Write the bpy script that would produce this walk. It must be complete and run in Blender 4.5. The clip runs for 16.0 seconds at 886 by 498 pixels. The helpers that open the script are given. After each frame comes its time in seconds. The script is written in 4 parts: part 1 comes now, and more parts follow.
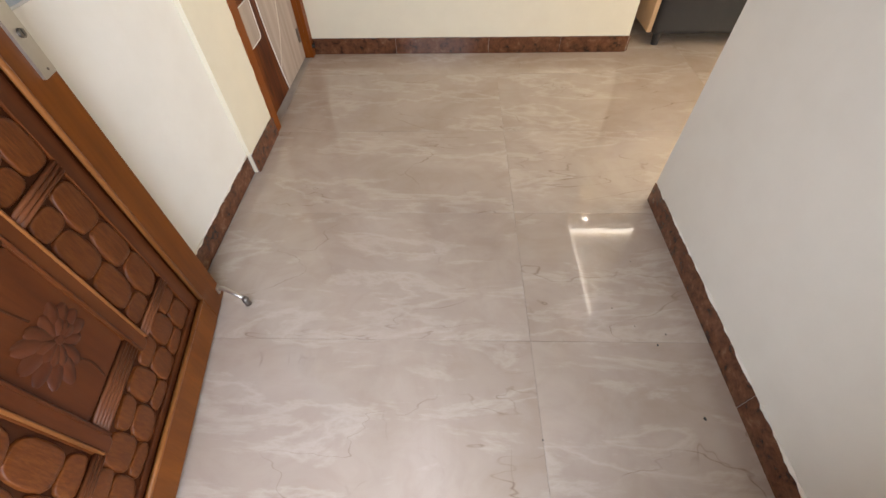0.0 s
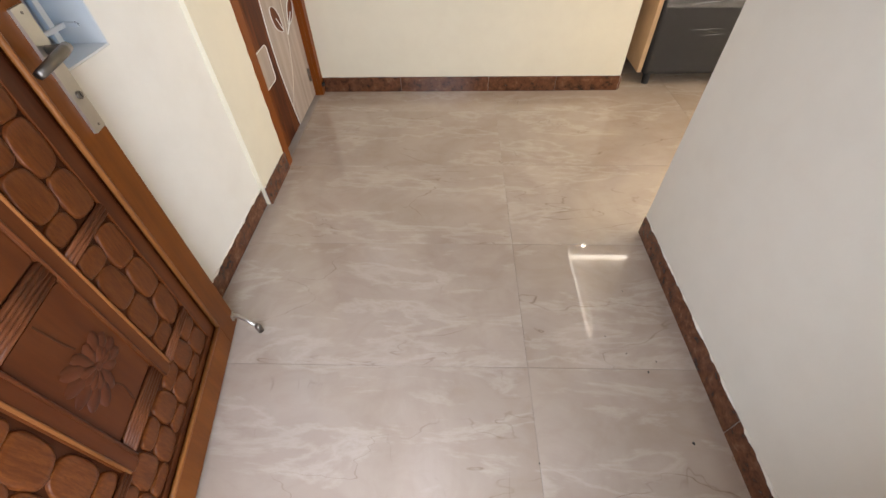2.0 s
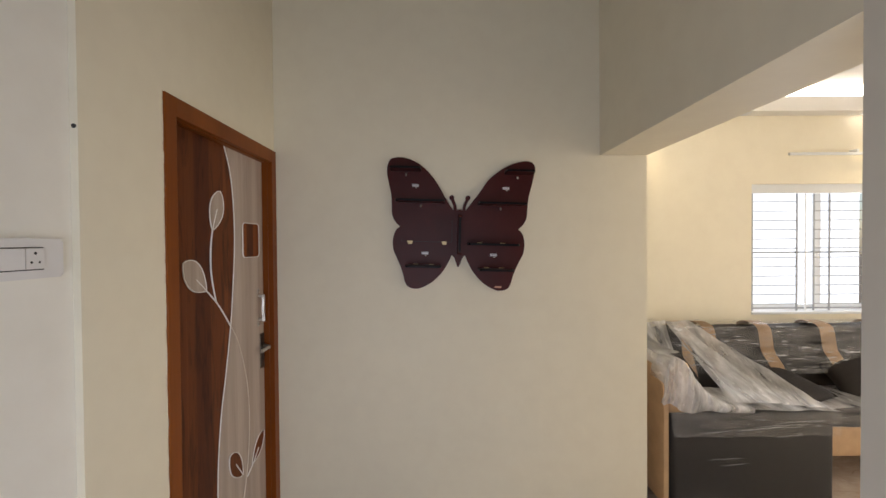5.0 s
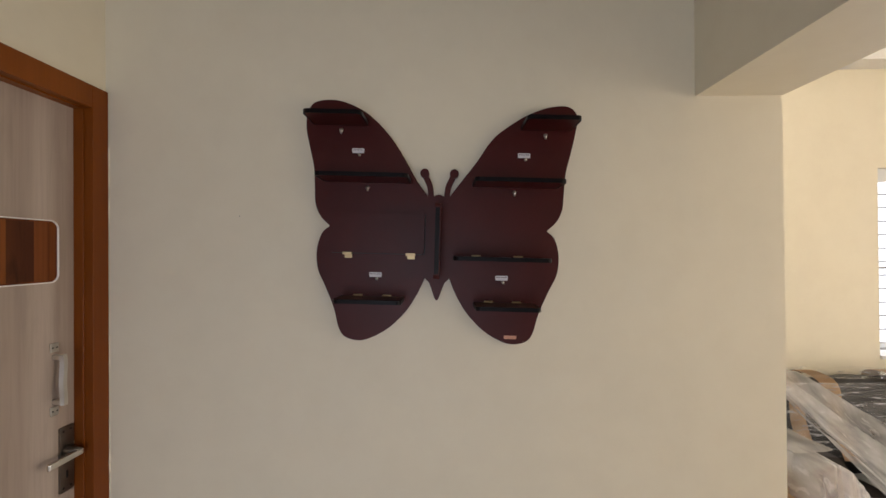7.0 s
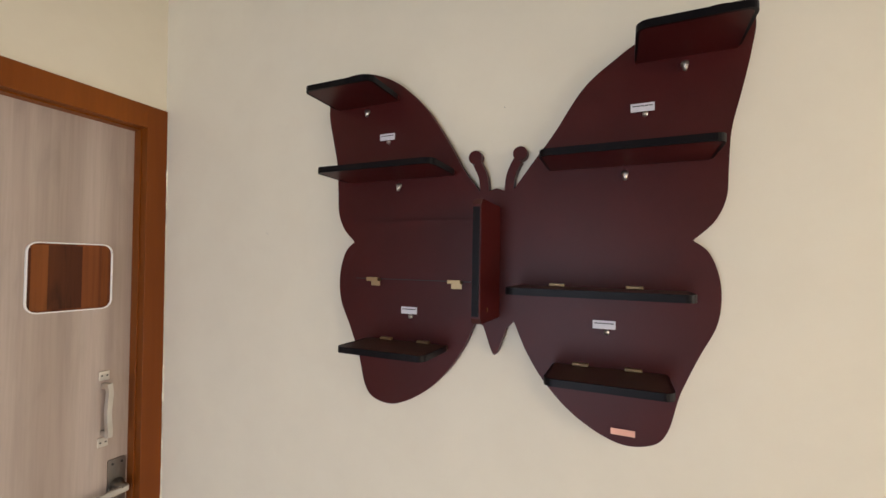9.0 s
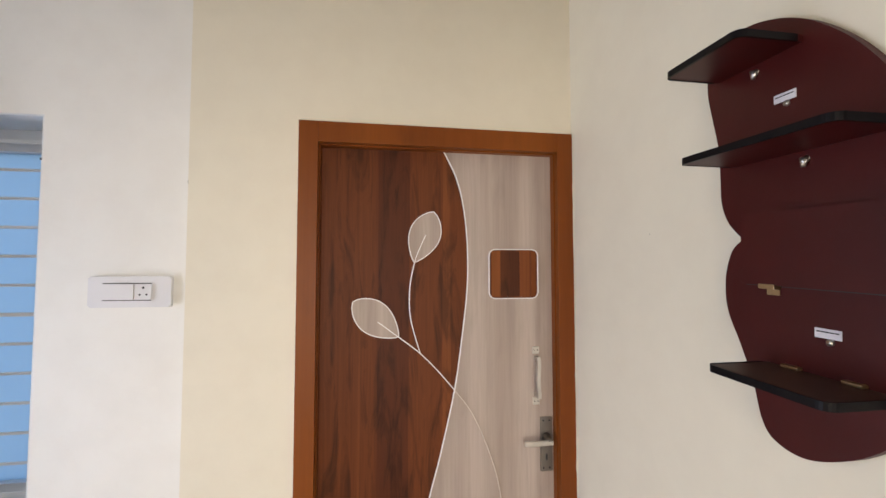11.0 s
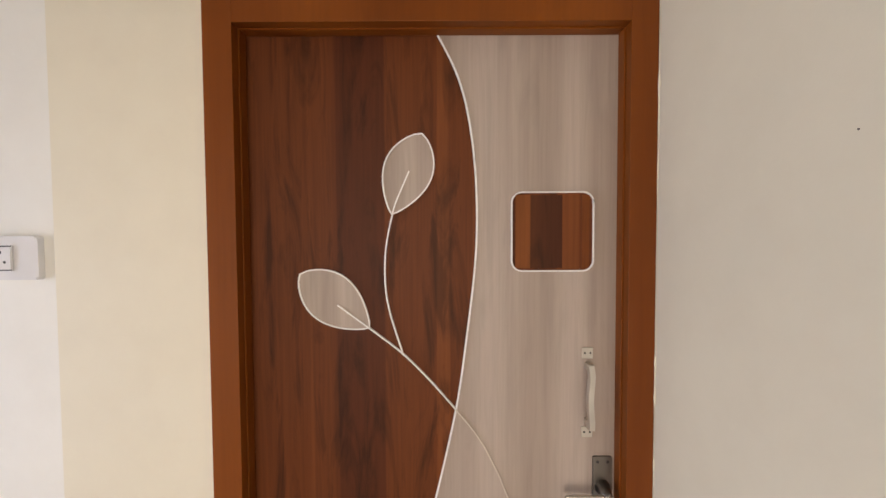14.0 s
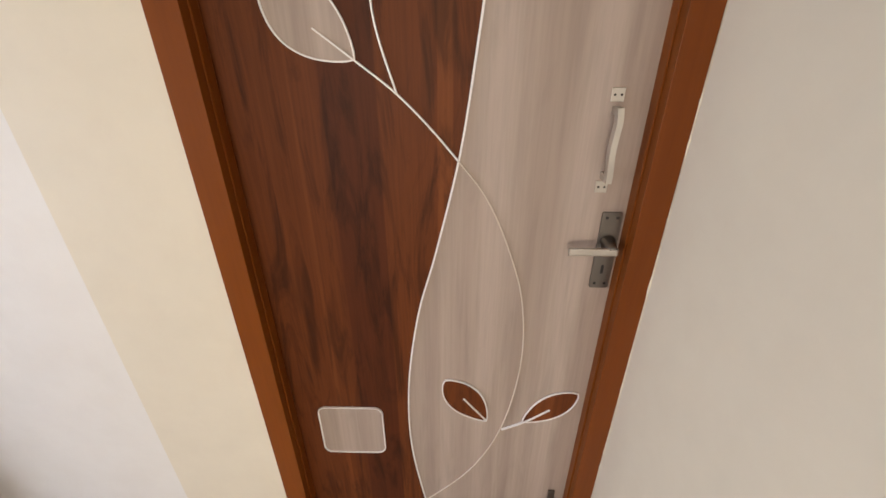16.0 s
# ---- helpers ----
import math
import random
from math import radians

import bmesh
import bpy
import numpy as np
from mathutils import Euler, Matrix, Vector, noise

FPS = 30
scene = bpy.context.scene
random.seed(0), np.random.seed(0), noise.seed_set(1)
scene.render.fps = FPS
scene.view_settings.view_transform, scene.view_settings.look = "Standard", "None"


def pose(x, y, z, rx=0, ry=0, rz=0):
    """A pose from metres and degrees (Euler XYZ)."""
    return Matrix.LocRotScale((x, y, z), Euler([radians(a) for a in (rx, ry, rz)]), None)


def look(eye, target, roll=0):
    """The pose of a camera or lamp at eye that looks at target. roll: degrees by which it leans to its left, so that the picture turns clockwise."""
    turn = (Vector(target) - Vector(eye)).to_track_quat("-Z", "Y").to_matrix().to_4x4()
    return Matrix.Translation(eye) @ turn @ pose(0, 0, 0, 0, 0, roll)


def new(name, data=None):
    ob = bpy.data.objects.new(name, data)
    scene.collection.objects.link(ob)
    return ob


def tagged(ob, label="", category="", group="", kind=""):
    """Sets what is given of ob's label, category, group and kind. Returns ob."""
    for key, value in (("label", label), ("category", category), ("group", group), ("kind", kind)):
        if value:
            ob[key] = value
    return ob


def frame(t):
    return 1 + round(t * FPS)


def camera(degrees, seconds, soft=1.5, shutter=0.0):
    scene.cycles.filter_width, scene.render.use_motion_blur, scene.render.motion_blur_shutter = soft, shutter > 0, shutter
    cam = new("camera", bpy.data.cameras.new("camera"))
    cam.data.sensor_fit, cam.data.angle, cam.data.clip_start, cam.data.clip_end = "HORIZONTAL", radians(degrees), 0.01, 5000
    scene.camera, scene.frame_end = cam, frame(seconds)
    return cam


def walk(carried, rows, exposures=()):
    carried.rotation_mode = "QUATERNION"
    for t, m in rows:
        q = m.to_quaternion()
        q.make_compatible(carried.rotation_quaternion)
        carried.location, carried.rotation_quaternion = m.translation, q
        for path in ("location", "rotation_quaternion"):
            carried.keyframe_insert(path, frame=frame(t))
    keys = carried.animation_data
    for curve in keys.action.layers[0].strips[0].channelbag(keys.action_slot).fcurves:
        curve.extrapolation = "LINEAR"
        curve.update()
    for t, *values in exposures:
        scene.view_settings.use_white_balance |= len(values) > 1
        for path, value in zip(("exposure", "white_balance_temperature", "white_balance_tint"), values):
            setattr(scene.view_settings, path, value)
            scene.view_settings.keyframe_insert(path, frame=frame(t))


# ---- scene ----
cam = camera(94.31, 16.0)
PATH = [
    (0, (0.944, -2.737, 1.255), (0.890, -1.457, -0.281), -1.60),
    (0.5, (0.941, -2.742, 1.271), (0.890, -1.538, -0.325), -1.49),
    (1, (0.944, -2.746, 1.280), (0.891, -1.555, -0.326), -1.61),
    (1.5, (0.947, -2.753, 1.280), (0.889, -1.509, -0.285), -1.58),
    (2, (0.944, -2.778, 1.346), (0.883, -1.414, -0.115), -1.53),
    (2.5, (0.947, -2.808, 1.454), (0.883, -1.180, 0.295), -1.19),
    (3, (0.899, -2.829, 1.484), (0.859, -0.970, 0.748), -0.61),
    (3.5, (0.881, -2.817, 1.557), (0.845, -0.856, 1.161), -0.49),
    (4, (0.815, -2.761, 1.546), (0.795, -0.769, 1.370), -0.59),
    (4.5, (0.833, -2.533, 1.541), (0.831, -0.534, 1.466), -0.52),
    (5, (0.909, -2.255, 1.598), (0.924, -0.255, 1.569), -0.44),
    (5.2, (0.911, -2.158, 1.604), (0.940, -0.159, 1.586), -0.69),
    (7.5, (1.058, -1.058, 1.612), (1.005, 0.941, 1.647), -0.27),
    (8, (1.072, -0.946, 1.588), (0.920, 1.046, 1.689), -0.24),
    (8.5, (1.149, -0.849, 1.620), (0.736, 1.106, 1.698), -0.46),
    (9, (1.233, -0.769, 1.629), (0.433, 1.061, 1.724), -0.70),
    (9.5, (1.324, -0.743, 1.630), (0.036, 0.783, 1.742), -0.77),
    (10, (1.410, -0.716, 1.639), (-0.285, 0.341, 1.757), -0.44),
    (12.5, (1.006, -0.537, 1.639), (-0.993, -0.565, 1.674), -0.31),
    (13, (0.894, -0.482, 1.657), (-1.105, -0.506, 1.676), -0.31),
    (13.5, (0.854, -0.451, 1.651), (-1.146, -0.455, 1.636), -0.30),
    (14, (0.844, -0.431, 1.616), (-1.155, -0.430, 1.541), -0.28),
    (14.5, (0.817, -0.427, 1.597), (-1.164, -0.443, 1.326), -0.17),
    (15, (0.792, -0.428, 1.541), (-1.154, -0.450, 1.082), -0.28),
    (15.5, (0.775, -0.412, 1.504), (-1.094, -0.450, 0.793), -0.17),
    (16, (0.754, -0.417, 1.455), (-1.016, -0.457, 0.525), -0.09),
]
EXPOSURES = [(0, 0.50, 6620, 13), (2.0, 0.49, 6600, 13), (2.5, 0.28, 6580, 11), (3.0, 0.17, 6540, 11), (4.0, 0.09, 6480, 12), (5.0, -0.32, 6480, 14), (7.3, -0.30, 6520, 15), (8.5, -0.03, 6520, 15), (9.2, 0.52, 6280, 15), (10.0, 0.80, 6060, 15), (12.5, 0.08, 6380, 16), (13.3, 0.42, 6430, 16), (14.0, 0.42, 6430, 17), (16.0, 0.40, 6430, 17)]
walk(cam, [(t, look(eye, target, roll)) for t, eye, target, roll in PATH], EXPOSURES)

# ---- light ----
world = bpy.data.worlds.new("sky")
scene.world = world
world.use_nodes = True
wn = world.node_tree
sky = wn.nodes.new("ShaderNodeTexSky")
sky.sky_type, sky.sun_disc = "NISHITA", False
sky.sun_elevation, sky.sun_rotation = radians(58), radians(75)
wn.links.new(sky.outputs[0], wn.nodes["Background"].inputs[0])
wn.nodes["Background"].inputs[1].default_value = 0.12

sun = new("sun", bpy.data.lights.new("sun", "SUN"))
sun.data.energy, sun.data.angle, sun.data.color = 3.0, radians(0.6), (1.0, 0.95, 0.87)
sun.matrix_world = look((5.3, 1.4, 8.5), (0, 0, 0))


def area(name, place, target, w, h, watts, colour):
    lamp = new(name, bpy.data.lights.new(name, "AREA"))
    lamp.data.shape, lamp.data.size, lamp.data.size_y = "RECTANGLE", w, h
    lamp.data.energy, lamp.data.color = watts, colour
    lamp.matrix_world = look(place, target)
    return lamp


area("entrance_daylight", (0.73, -3.06, 1.05), (0.66, -1.0, 0.80), 0.85, 1.75, 25, (0.80, 0.88, 1.0))
area("side_window_daylight", (-0.30, -2.15, 1.5), (1.0, -2.15, 1.5), 1.0, 1.1, 0.8, (0.95, 0.97, 1.0))
area("living_window_daylight", (4.1, 1.40, 1.5), (4.1, 0, 1.5), 1.6, 1.2, 18, (0.93, 0.96, 1.0))
# Added fill lamp, no seen source: lights the hall from the living room.
area("living_room_fill", (5.97, -1.2, 1.25), (0, -1.2, 1.15), 2.2, 2.1, 76, (1.0, 0.90, 0.73))
area("cove_light", (4.2, 0.96, 2.73), (4.2, 0.96, 3.0), 3.5, 0.07, 8, (1.0, 0.80, 0.52))
area("cove_light_side", (2.36, -1.2, 2.73), (2.36, -1.2, 3.0), 0.07, 3.6, 9, (1.0, 0.80, 0.52))
for lx in (2.6, 4.3):
    spot = new("downlight_lamp", bpy.data.lights.new("downlight_lamp", "SPOT"))
    spot.data.energy, spot.data.color, spot.data.shadow_soft_size = 5, (1.0, 0.80, 0.5), 0.03
    spot.data.spot_size, spot.data.spot_blend = radians(92), 0.6
    spot.matrix_world = look((lx, 0.86, 2.53), (lx, 0.93, 0))


# ---- materials ----
def material(name, rough=0.5, metal=0.0, coat=0.0, ior=1.5):
    m = bpy.data.materials.new(name)
    m.use_nodes = True
    b = m.node_tree.nodes["Principled BSDF"]
    b.inputs["Roughness"].default_value, b.inputs["Metallic"].default_value = rough, metal
    b.inputs["Coat Weight"].default_value, b.inputs["IOR"].default_value = coat, ior
    return m, m.node_tree, b


def coords(nt, scale=(1, 1, 1), kind="Object", vary=False):
    c = nt.nodes.new("ShaderNodeTexCoord")
    mp = nt.nodes.new("ShaderNodeMapping")
    mp.inputs["Scale"].default_value = scale
    nt.links.new(c.outputs[kind], mp.inputs["Vector"])
    if vary:
        info = nt.nodes.new("ShaderNodeObjectInfo")
        mul = nt.nodes.new("ShaderNodeMath")
        mul.operation, mul.inputs[1].default_value = "MULTIPLY", 37.0
        nt.links.new(info.outputs["Random"], mul.inputs[0])
        nt.links.new(mul.outputs[0], mp.inputs["Location"])
    return mp.outputs[0]


def noisy(nt, vec, scale, detail=4.0, rough=0.55, distort=0.0):
    n = nt.nodes.new("ShaderNodeTexNoise")
    n.inputs["Scale"].default_value, n.inputs["Detail"].default_value = scale, detail
    n.inputs["Roughness"].default_value, n.inputs["Distortion"].default_value = rough, distort
    nt.links.new(vec, n.inputs["Vector"])
    return n.outputs["Fac"]


def ramp(nt, fac, stops):
    r = nt.nodes.new("ShaderNodeValToRGB")
    while len(r.color_ramp.elements) < len(stops):
        r.color_ramp.elements.new(0.5)
    for e, (p, c) in zip(r.color_ramp.elements, stops):
        e.position, e.color = p, (*c, 1)
    nt.links.new(fac, r.inputs[0])
    return r.outputs[0]


def mix(nt, a, b, fac, kind="MIX"):
    m = nt.nodes.new("ShaderNodeMix")
    m.data_type, m.blend_type = "RGBA", kind
    for v, i in ((fac, 0), (a, 6), (b, 7)):
        if isinstance(v, (int, float)):
            m.inputs[i].default_value = v
        elif isinstance(v, tuple):
            m.inputs[i].default_value = (*v, 1)
        else:
            nt.links.new(v, m.inputs[i])
    return m.outputs[2]


def bump(nt, b, height, strength=0.1, distance=0.01):
    n = nt.nodes.new("ShaderNodeBump")
    n.inputs["Strength"].default_value, n.inputs["Distance"].default_value = strength, distance
    nt.links.new(height, n.inputs["Height"])
    nt.links.new(n.outputs[0], b.inputs["Normal"])


def plain(name, colour, rough=0.5, metal=0.0, coat=0.0, wear=0.12, scale=8.0, relief=0.05, ior=1.5):
    m, nt, b = material(name, rough, metal, coat, ior)
    v = coords(nt)
    f = noisy(nt, v, scale, 5)
    dark = tuple(c * (1 - wear) for c in colour)
    light = tuple(min(1, c * (1 + wear)) for c in colour)
    nt.links.new(ramp(nt, f, [(0.3, dark), (0.7, light)]), b.inputs["Base Color"])
    bump(nt, b, noisy(nt, v, scale * 25, 3), relief, 0.002)
    return m


def paint(name, colour):
    m, nt, b = material(name, 0.55)
    v = coords(nt)
    big = ramp(nt, noisy(nt, v, 1.3, 4), [(0.35, tuple(c * 0.965 for c in colour)), (0.65, colour)])
    smear = ramp(nt, noisy(nt, v, 9.0, 6, 0.6), [(0.3, (0.97, 0.965, 0.96)), (0.6, (1, 1, 1))])
    nt.links.new(mix(nt, big, smear, 1.0, "MULTIPLY"), b.inputs["Base Color"])
    bump(nt, b, noisy(nt, v, 55, 5, 0.7), 0.10, 0.003)
    return m


def wood(name, dark, mid, light, rough=0.35, grain=(14, 14, 1.1), coat=0.0, relief=0.08, vary=False):
    m, nt, b = material(name, rough, 0, coat, 1.27)
    v = coords(nt, grain, vary=vary)
    broad = noisy(nt, v, 1.0, 3, 0.5, 0.6)
    fine = noisy(nt, v, 7.0, 6, 0.65, 0.3)
    base = ramp(nt, broad, [(0.30, dark), (0.48, mid), (0.68, light)])
    lines = ramp(nt, fine, [(0.35, (0.82, 0.80, 0.78)), (0.6, (1, 1, 1))])
    nt.links.new(mix(nt, base, lines, 1.0, "MULTIPLY"), b.inputs["Base Color"])
    bump(nt, b, fine, relief, 0.002)
    return m


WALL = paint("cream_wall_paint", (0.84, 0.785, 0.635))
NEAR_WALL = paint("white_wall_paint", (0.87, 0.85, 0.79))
# Wall paint darkened and greyed to carry the shade on the east wall.
EAST_WALL = paint("shaded_east_wall_paint", (0.76, 0.72, 0.635))
CREAM = paint("warm_cream_wall_paint", (0.83, 0.77, 0.62))
# Unseen hall ceiling: cream lowered so less light bounces onto the beam.
HALL_CEIL = paint("low_bounce_ceiling_paint", (0.70, 0.66, 0.56))
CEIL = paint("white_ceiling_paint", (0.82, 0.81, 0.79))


def laminate(name, tones, streak, rough, plank=11.0, deep=0.5, ior=1.36, stepped=False):
    """Printed wood: broad upright planks, cloudy figure, fine fibres."""
    m, nt, b = material(name, rough, ior=ior)
    v = coords(nt, (plank, plank, 0.03 if stepped else 0.35))
    stops = [(0.40, tones[0]), (0.415, tones[1]), (0.53, tones[1]), (0.545, tones[2])] if stepped else [(0.32, tones[0]), (0.5, tones[1]), (0.66, tones[2])]
    planks = ramp(nt, noisy(nt, v, 1.0, 2, 0.4), stops)
    v2 = coords(nt, (16, 16, 2.6) if stepped else (22, 22, 2.6))
    cloud = ramp(nt, noisy(nt, v2, 1.0, 5, 0.6, 1.6 if stepped else 0.8), [(0.34, (1 - deep,) * 3), (0.50, (1, 1, 1))])
    v3 = coords(nt, (150, 150, 4.5))
    fibre = noisy(nt, v3, 1.0, 4, 0.6)
    lines = ramp(nt, fibre, [(0.35, (1 - streak,) * 3), (0.6, (1, 1, 1))])
    nt.links.new(mix(nt, mix(nt, planks, cloud, 1.0, "MULTIPLY"), lines, 1.0, "MULTIPLY"), b.inputs["Base Color"])
    bump(nt, b, fibre, 0.03, 0.001)
    return m


BROWN_LAM = laminate("walnut_laminate", ((0.095, 0.024, 0.007), (0.150, 0.041, 0.010), (0.205, 0.060, 0.015)), 0.16, 0.50, 13.0, 0.50, 1.27, True)
LIGHT_STRIP = laminate("light_walnut_strip", ((0.18, 0.050, 0.010), (0.21, 0.062, 0.013), (0.25, 0.078, 0.018)), 0.14, 0.52, 9.0, 0.35, 1.27)
DARK_STRIP = laminate("dark_walnut_strip", ((0.060, 0.016, 0.006), (0.085, 0.024, 0.008), (0.12, 0.036, 0.010)), 0.14, 0.52, 9.0, 0.45, 1.27)
PALE_LAM = laminate("pale_ash_laminate", ((0.40, 0.318, 0.266), (0.44, 0.357, 0.302), (0.50, 0.415, 0.356)), 0.08, 0.45, 22.0, 0.09)
FRAME_WOOD = laminate("varnished_frame_wood", ((0.175, 0.043, 0.004), (0.21, 0.054, 0.005), (0.245, 0.066, 0.006)), 0.06, 0.40, 5.0, 0.08, 1.30)
PALE_INLAY = plain("cream_inlay_strip", (0.66, 0.59, 0.51), 0.4, wear=0.05)
INLAY = plain("white_inlay_strip", (0.90, 0.88, 0.86), 0.22, wear=0.03)
TEAK = wood("varnished_teak", (0.140, 0.037, 0.003), (0.185, 0.051, 0.0045), (0.235, 0.070, 0.007), 0.42, (9, 9, 1.0), 0.08, 0.05)
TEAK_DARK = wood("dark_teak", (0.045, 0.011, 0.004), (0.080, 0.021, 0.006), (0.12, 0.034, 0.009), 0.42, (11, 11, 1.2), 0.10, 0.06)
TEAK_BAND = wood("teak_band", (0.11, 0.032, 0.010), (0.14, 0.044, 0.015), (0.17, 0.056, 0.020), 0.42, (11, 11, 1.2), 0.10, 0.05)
# Field and pebble teak lowered so their colour carries the door's shade.
TEAK_FIELD = wood("shaded_teak_field", (0.068, 0.016, 0.004), (0.098, 0.024, 0.005), (0.13, 0.036, 0.008), 0.42, (9, 9, 1.0), 0.08, 0.05)
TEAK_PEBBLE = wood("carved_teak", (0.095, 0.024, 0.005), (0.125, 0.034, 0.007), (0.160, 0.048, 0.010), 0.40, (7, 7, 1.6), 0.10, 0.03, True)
# Darker copy of the teak: the shade in the grooves as colour.
TEAK_GROOVE_SHADE = wood("shaded_groove_teak", (0.045, 0.012, 0.003), (0.062, 0.017, 0.004), (0.080, 0.023, 0.006), 0.55, (11, 11, 1.2), 0.0, 0.05)
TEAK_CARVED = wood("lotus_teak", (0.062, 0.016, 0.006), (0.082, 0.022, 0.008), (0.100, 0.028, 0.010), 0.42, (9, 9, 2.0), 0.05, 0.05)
# Paler copy of the teak: light along the beads put into colour.
TEAK_BEAD_LIT = wood("lit_bead_teak", (0.21, 0.074, 0.018), (0.26, 0.094, 0.024), (0.30, 0.11, 0.03), 0.38, (9, 9, 1.0), 0.15, 0.04)
MAROON = plain("maroon_lacquered_board", (0.056, 0.0058, 0.0052), 0.42, wear=0.10, scale=14, relief=0.10, ior=1.33)
LEDGE = plain("dusty_ledge_board", (0.060, 0.030, 0.022), 0.5, wear=0.2, scale=18, relief=0.1)
BLACK_EDGE = plain("black_edge_band", (0.005, 0.004, 0.005), 0.40, ior=1.22)
STEEL = plain("brushed_steel", (0.60, 0.57, 0.52), 0.38, 1.0)
DARK_STEEL = plain("antique_steel", (0.22, 0.20, 0.18), 0.35, 1.0)
BRASS = plain("brass_hinge", (0.42, 0.31, 0.17), 0.40, 1.0)
COPPER = plain("copper_plate", (0.60, 0.30, 0.20), 0.35, 0.7)
WHITE_PLASTIC = plain("white_switch_plastic", (0.78, 0.77, 0.77), 0.25, wear=0.03)
LABEL_WHITE = plain("white_paper_label", (0.72, 0.70, 0.74), 0.5, wear=0.03)
INK = plain("black_ink", (0.02, 0.02, 0.02), 0.6)
GRILLE = plain("white_grille_paint", (0.74, 0.77, 0.80), 0.4, wear=0.05)
GREY_BAR = plain("grey_grille_paint", (0.33, 0.35, 0.38), 0.5)
REVEAL = paint("window_reveal_paint", (0.76, 0.78, 0.78))
FABRIC = plain("charcoal_upholstery", (0.015, 0.0125, 0.012), 0.75, wear=0.15, scale=20, relief=0.12)
TAN = plain("tan_upholstery", (0.52, 0.345, 0.20), 0.6, wear=0.10, scale=10, relief=0.2)
BLACK_FABRIC = plain("black_cushion_fabric", (0.011, 0.007, 0.006), 0.8, wear=0.2, scale=20, relief=0.4)
RUBBER = plain("black_plastic", (0.015, 0.015, 0.015), 0.5)
GREY_PANEL = plain("blue_grey_card", (0.17, 0.18, 0.21), 0.6, wear=0.06)
ALU = plain("white_aluminium_frame", (0.70, 0.73, 0.76), 0.35, wear=0.03)


def marble_floor():
    m, nt, b = material("polished_beige_marble_tile", 0.05, ior=1.62)
    v = coords(nt, vary=True)
    cloud = ramp(nt, noisy(nt, v, 1.8, 6, 0.6, 0.8), [(0.3, (0.41, 0.325, 0.262)), (0.5, (0.46, 0.375, 0.31)), (0.7, (0.52, 0.435, 0.37))])
    v2 = coords(nt, (0.9, 2.6, 1.0), vary=True)
    vein = noisy(nt, v2, 1.3, 4, 0.5, 0.5)
    dark = ramp(nt, vein, [(0.497, (1, 1, 1)), (0.50, (0.62, 0.56, 0.51)), (0.503, (1, 1, 1))])
    gate = ramp(nt, noisy(nt, v, 5.0, 3), [(0.46, (0, 0, 0)), (0.62, (1, 1, 1))])
    col = mix(nt, cloud, mix(nt, cloud, dark, 1.0, "MULTIPLY"), gate)
    v4 = coords(nt, (1.5, 1.0, 1.0), vary=True)
    cross = ramp(nt, noisy(nt, v4, 1.5, 4, 0.5, 0.25), [(0.459, (1, 1, 1)), (0.462, (0.66, 0.61, 0.58)), (0.465, (1, 1, 1))])
    gate2 = ramp(nt, noisy(nt, v4, 4.0, 3), [(0.58, (0, 0, 0)), (0.68, (1, 1, 1))])
    col = mix(nt, col, mix(nt, col, cross, 1.0, "MULTIPLY"), gate2)
    smudge = ramp(nt, noisy(nt, coords(nt, (3.0, 5.0, 1.0), vary=True), 1.6, 5, 0.6, 1.2), [(0.36, (0.95, 0.93, 0.91)), (0.55, (1, 1, 1))])
    col = mix(nt, col, smudge, 1.0, "MULTIPLY")
    v3 = coords(nt, (1.1, 3.4, 1.0), vary=True)
    lines = ramp(nt, noisy(nt, v3, 1.9, 6, 0.6, 0.35), [(0.52, (0, 0, 0)), (0.57, (0.17, 0.17, 0.17)), (0.62, (0, 0, 0))])
    col = mix(nt, col, (0.80, 0.75, 0.68), lines)
    nt.links.new(col, b.inputs["Base Color"])
    nt.links.new(ramp(nt, noisy(nt, v, 6, 5), [(0.3, (0.025, 0.025, 0.025)), (0.8, (0.06, 0.06, 0.06))]), b.inputs["Roughness"])
    return m


def brown_marble():
    m, nt, b = material("polished_brown_marble", 0.15)
    v = coords(nt, vary=True)
    col = ramp(nt, noisy(nt, v, 26, 8, 0.68, 0.35), [(0.34, (0.022, 0.009, 0.006)), (0.44, (0.100, 0.036, 0.017)), (0.58, (0.150, 0.058, 0.027)), (0.74, (0.26, 0.14, 0.08))])
    nt.links.new(col, b.inputs["Base Color"])
    return m


FLOOR_TILE, SKIRT = marble_floor(), brown_marble()
GROUT = plain("grey_grout", (0.43, 0.365, 0.31), 0.8)


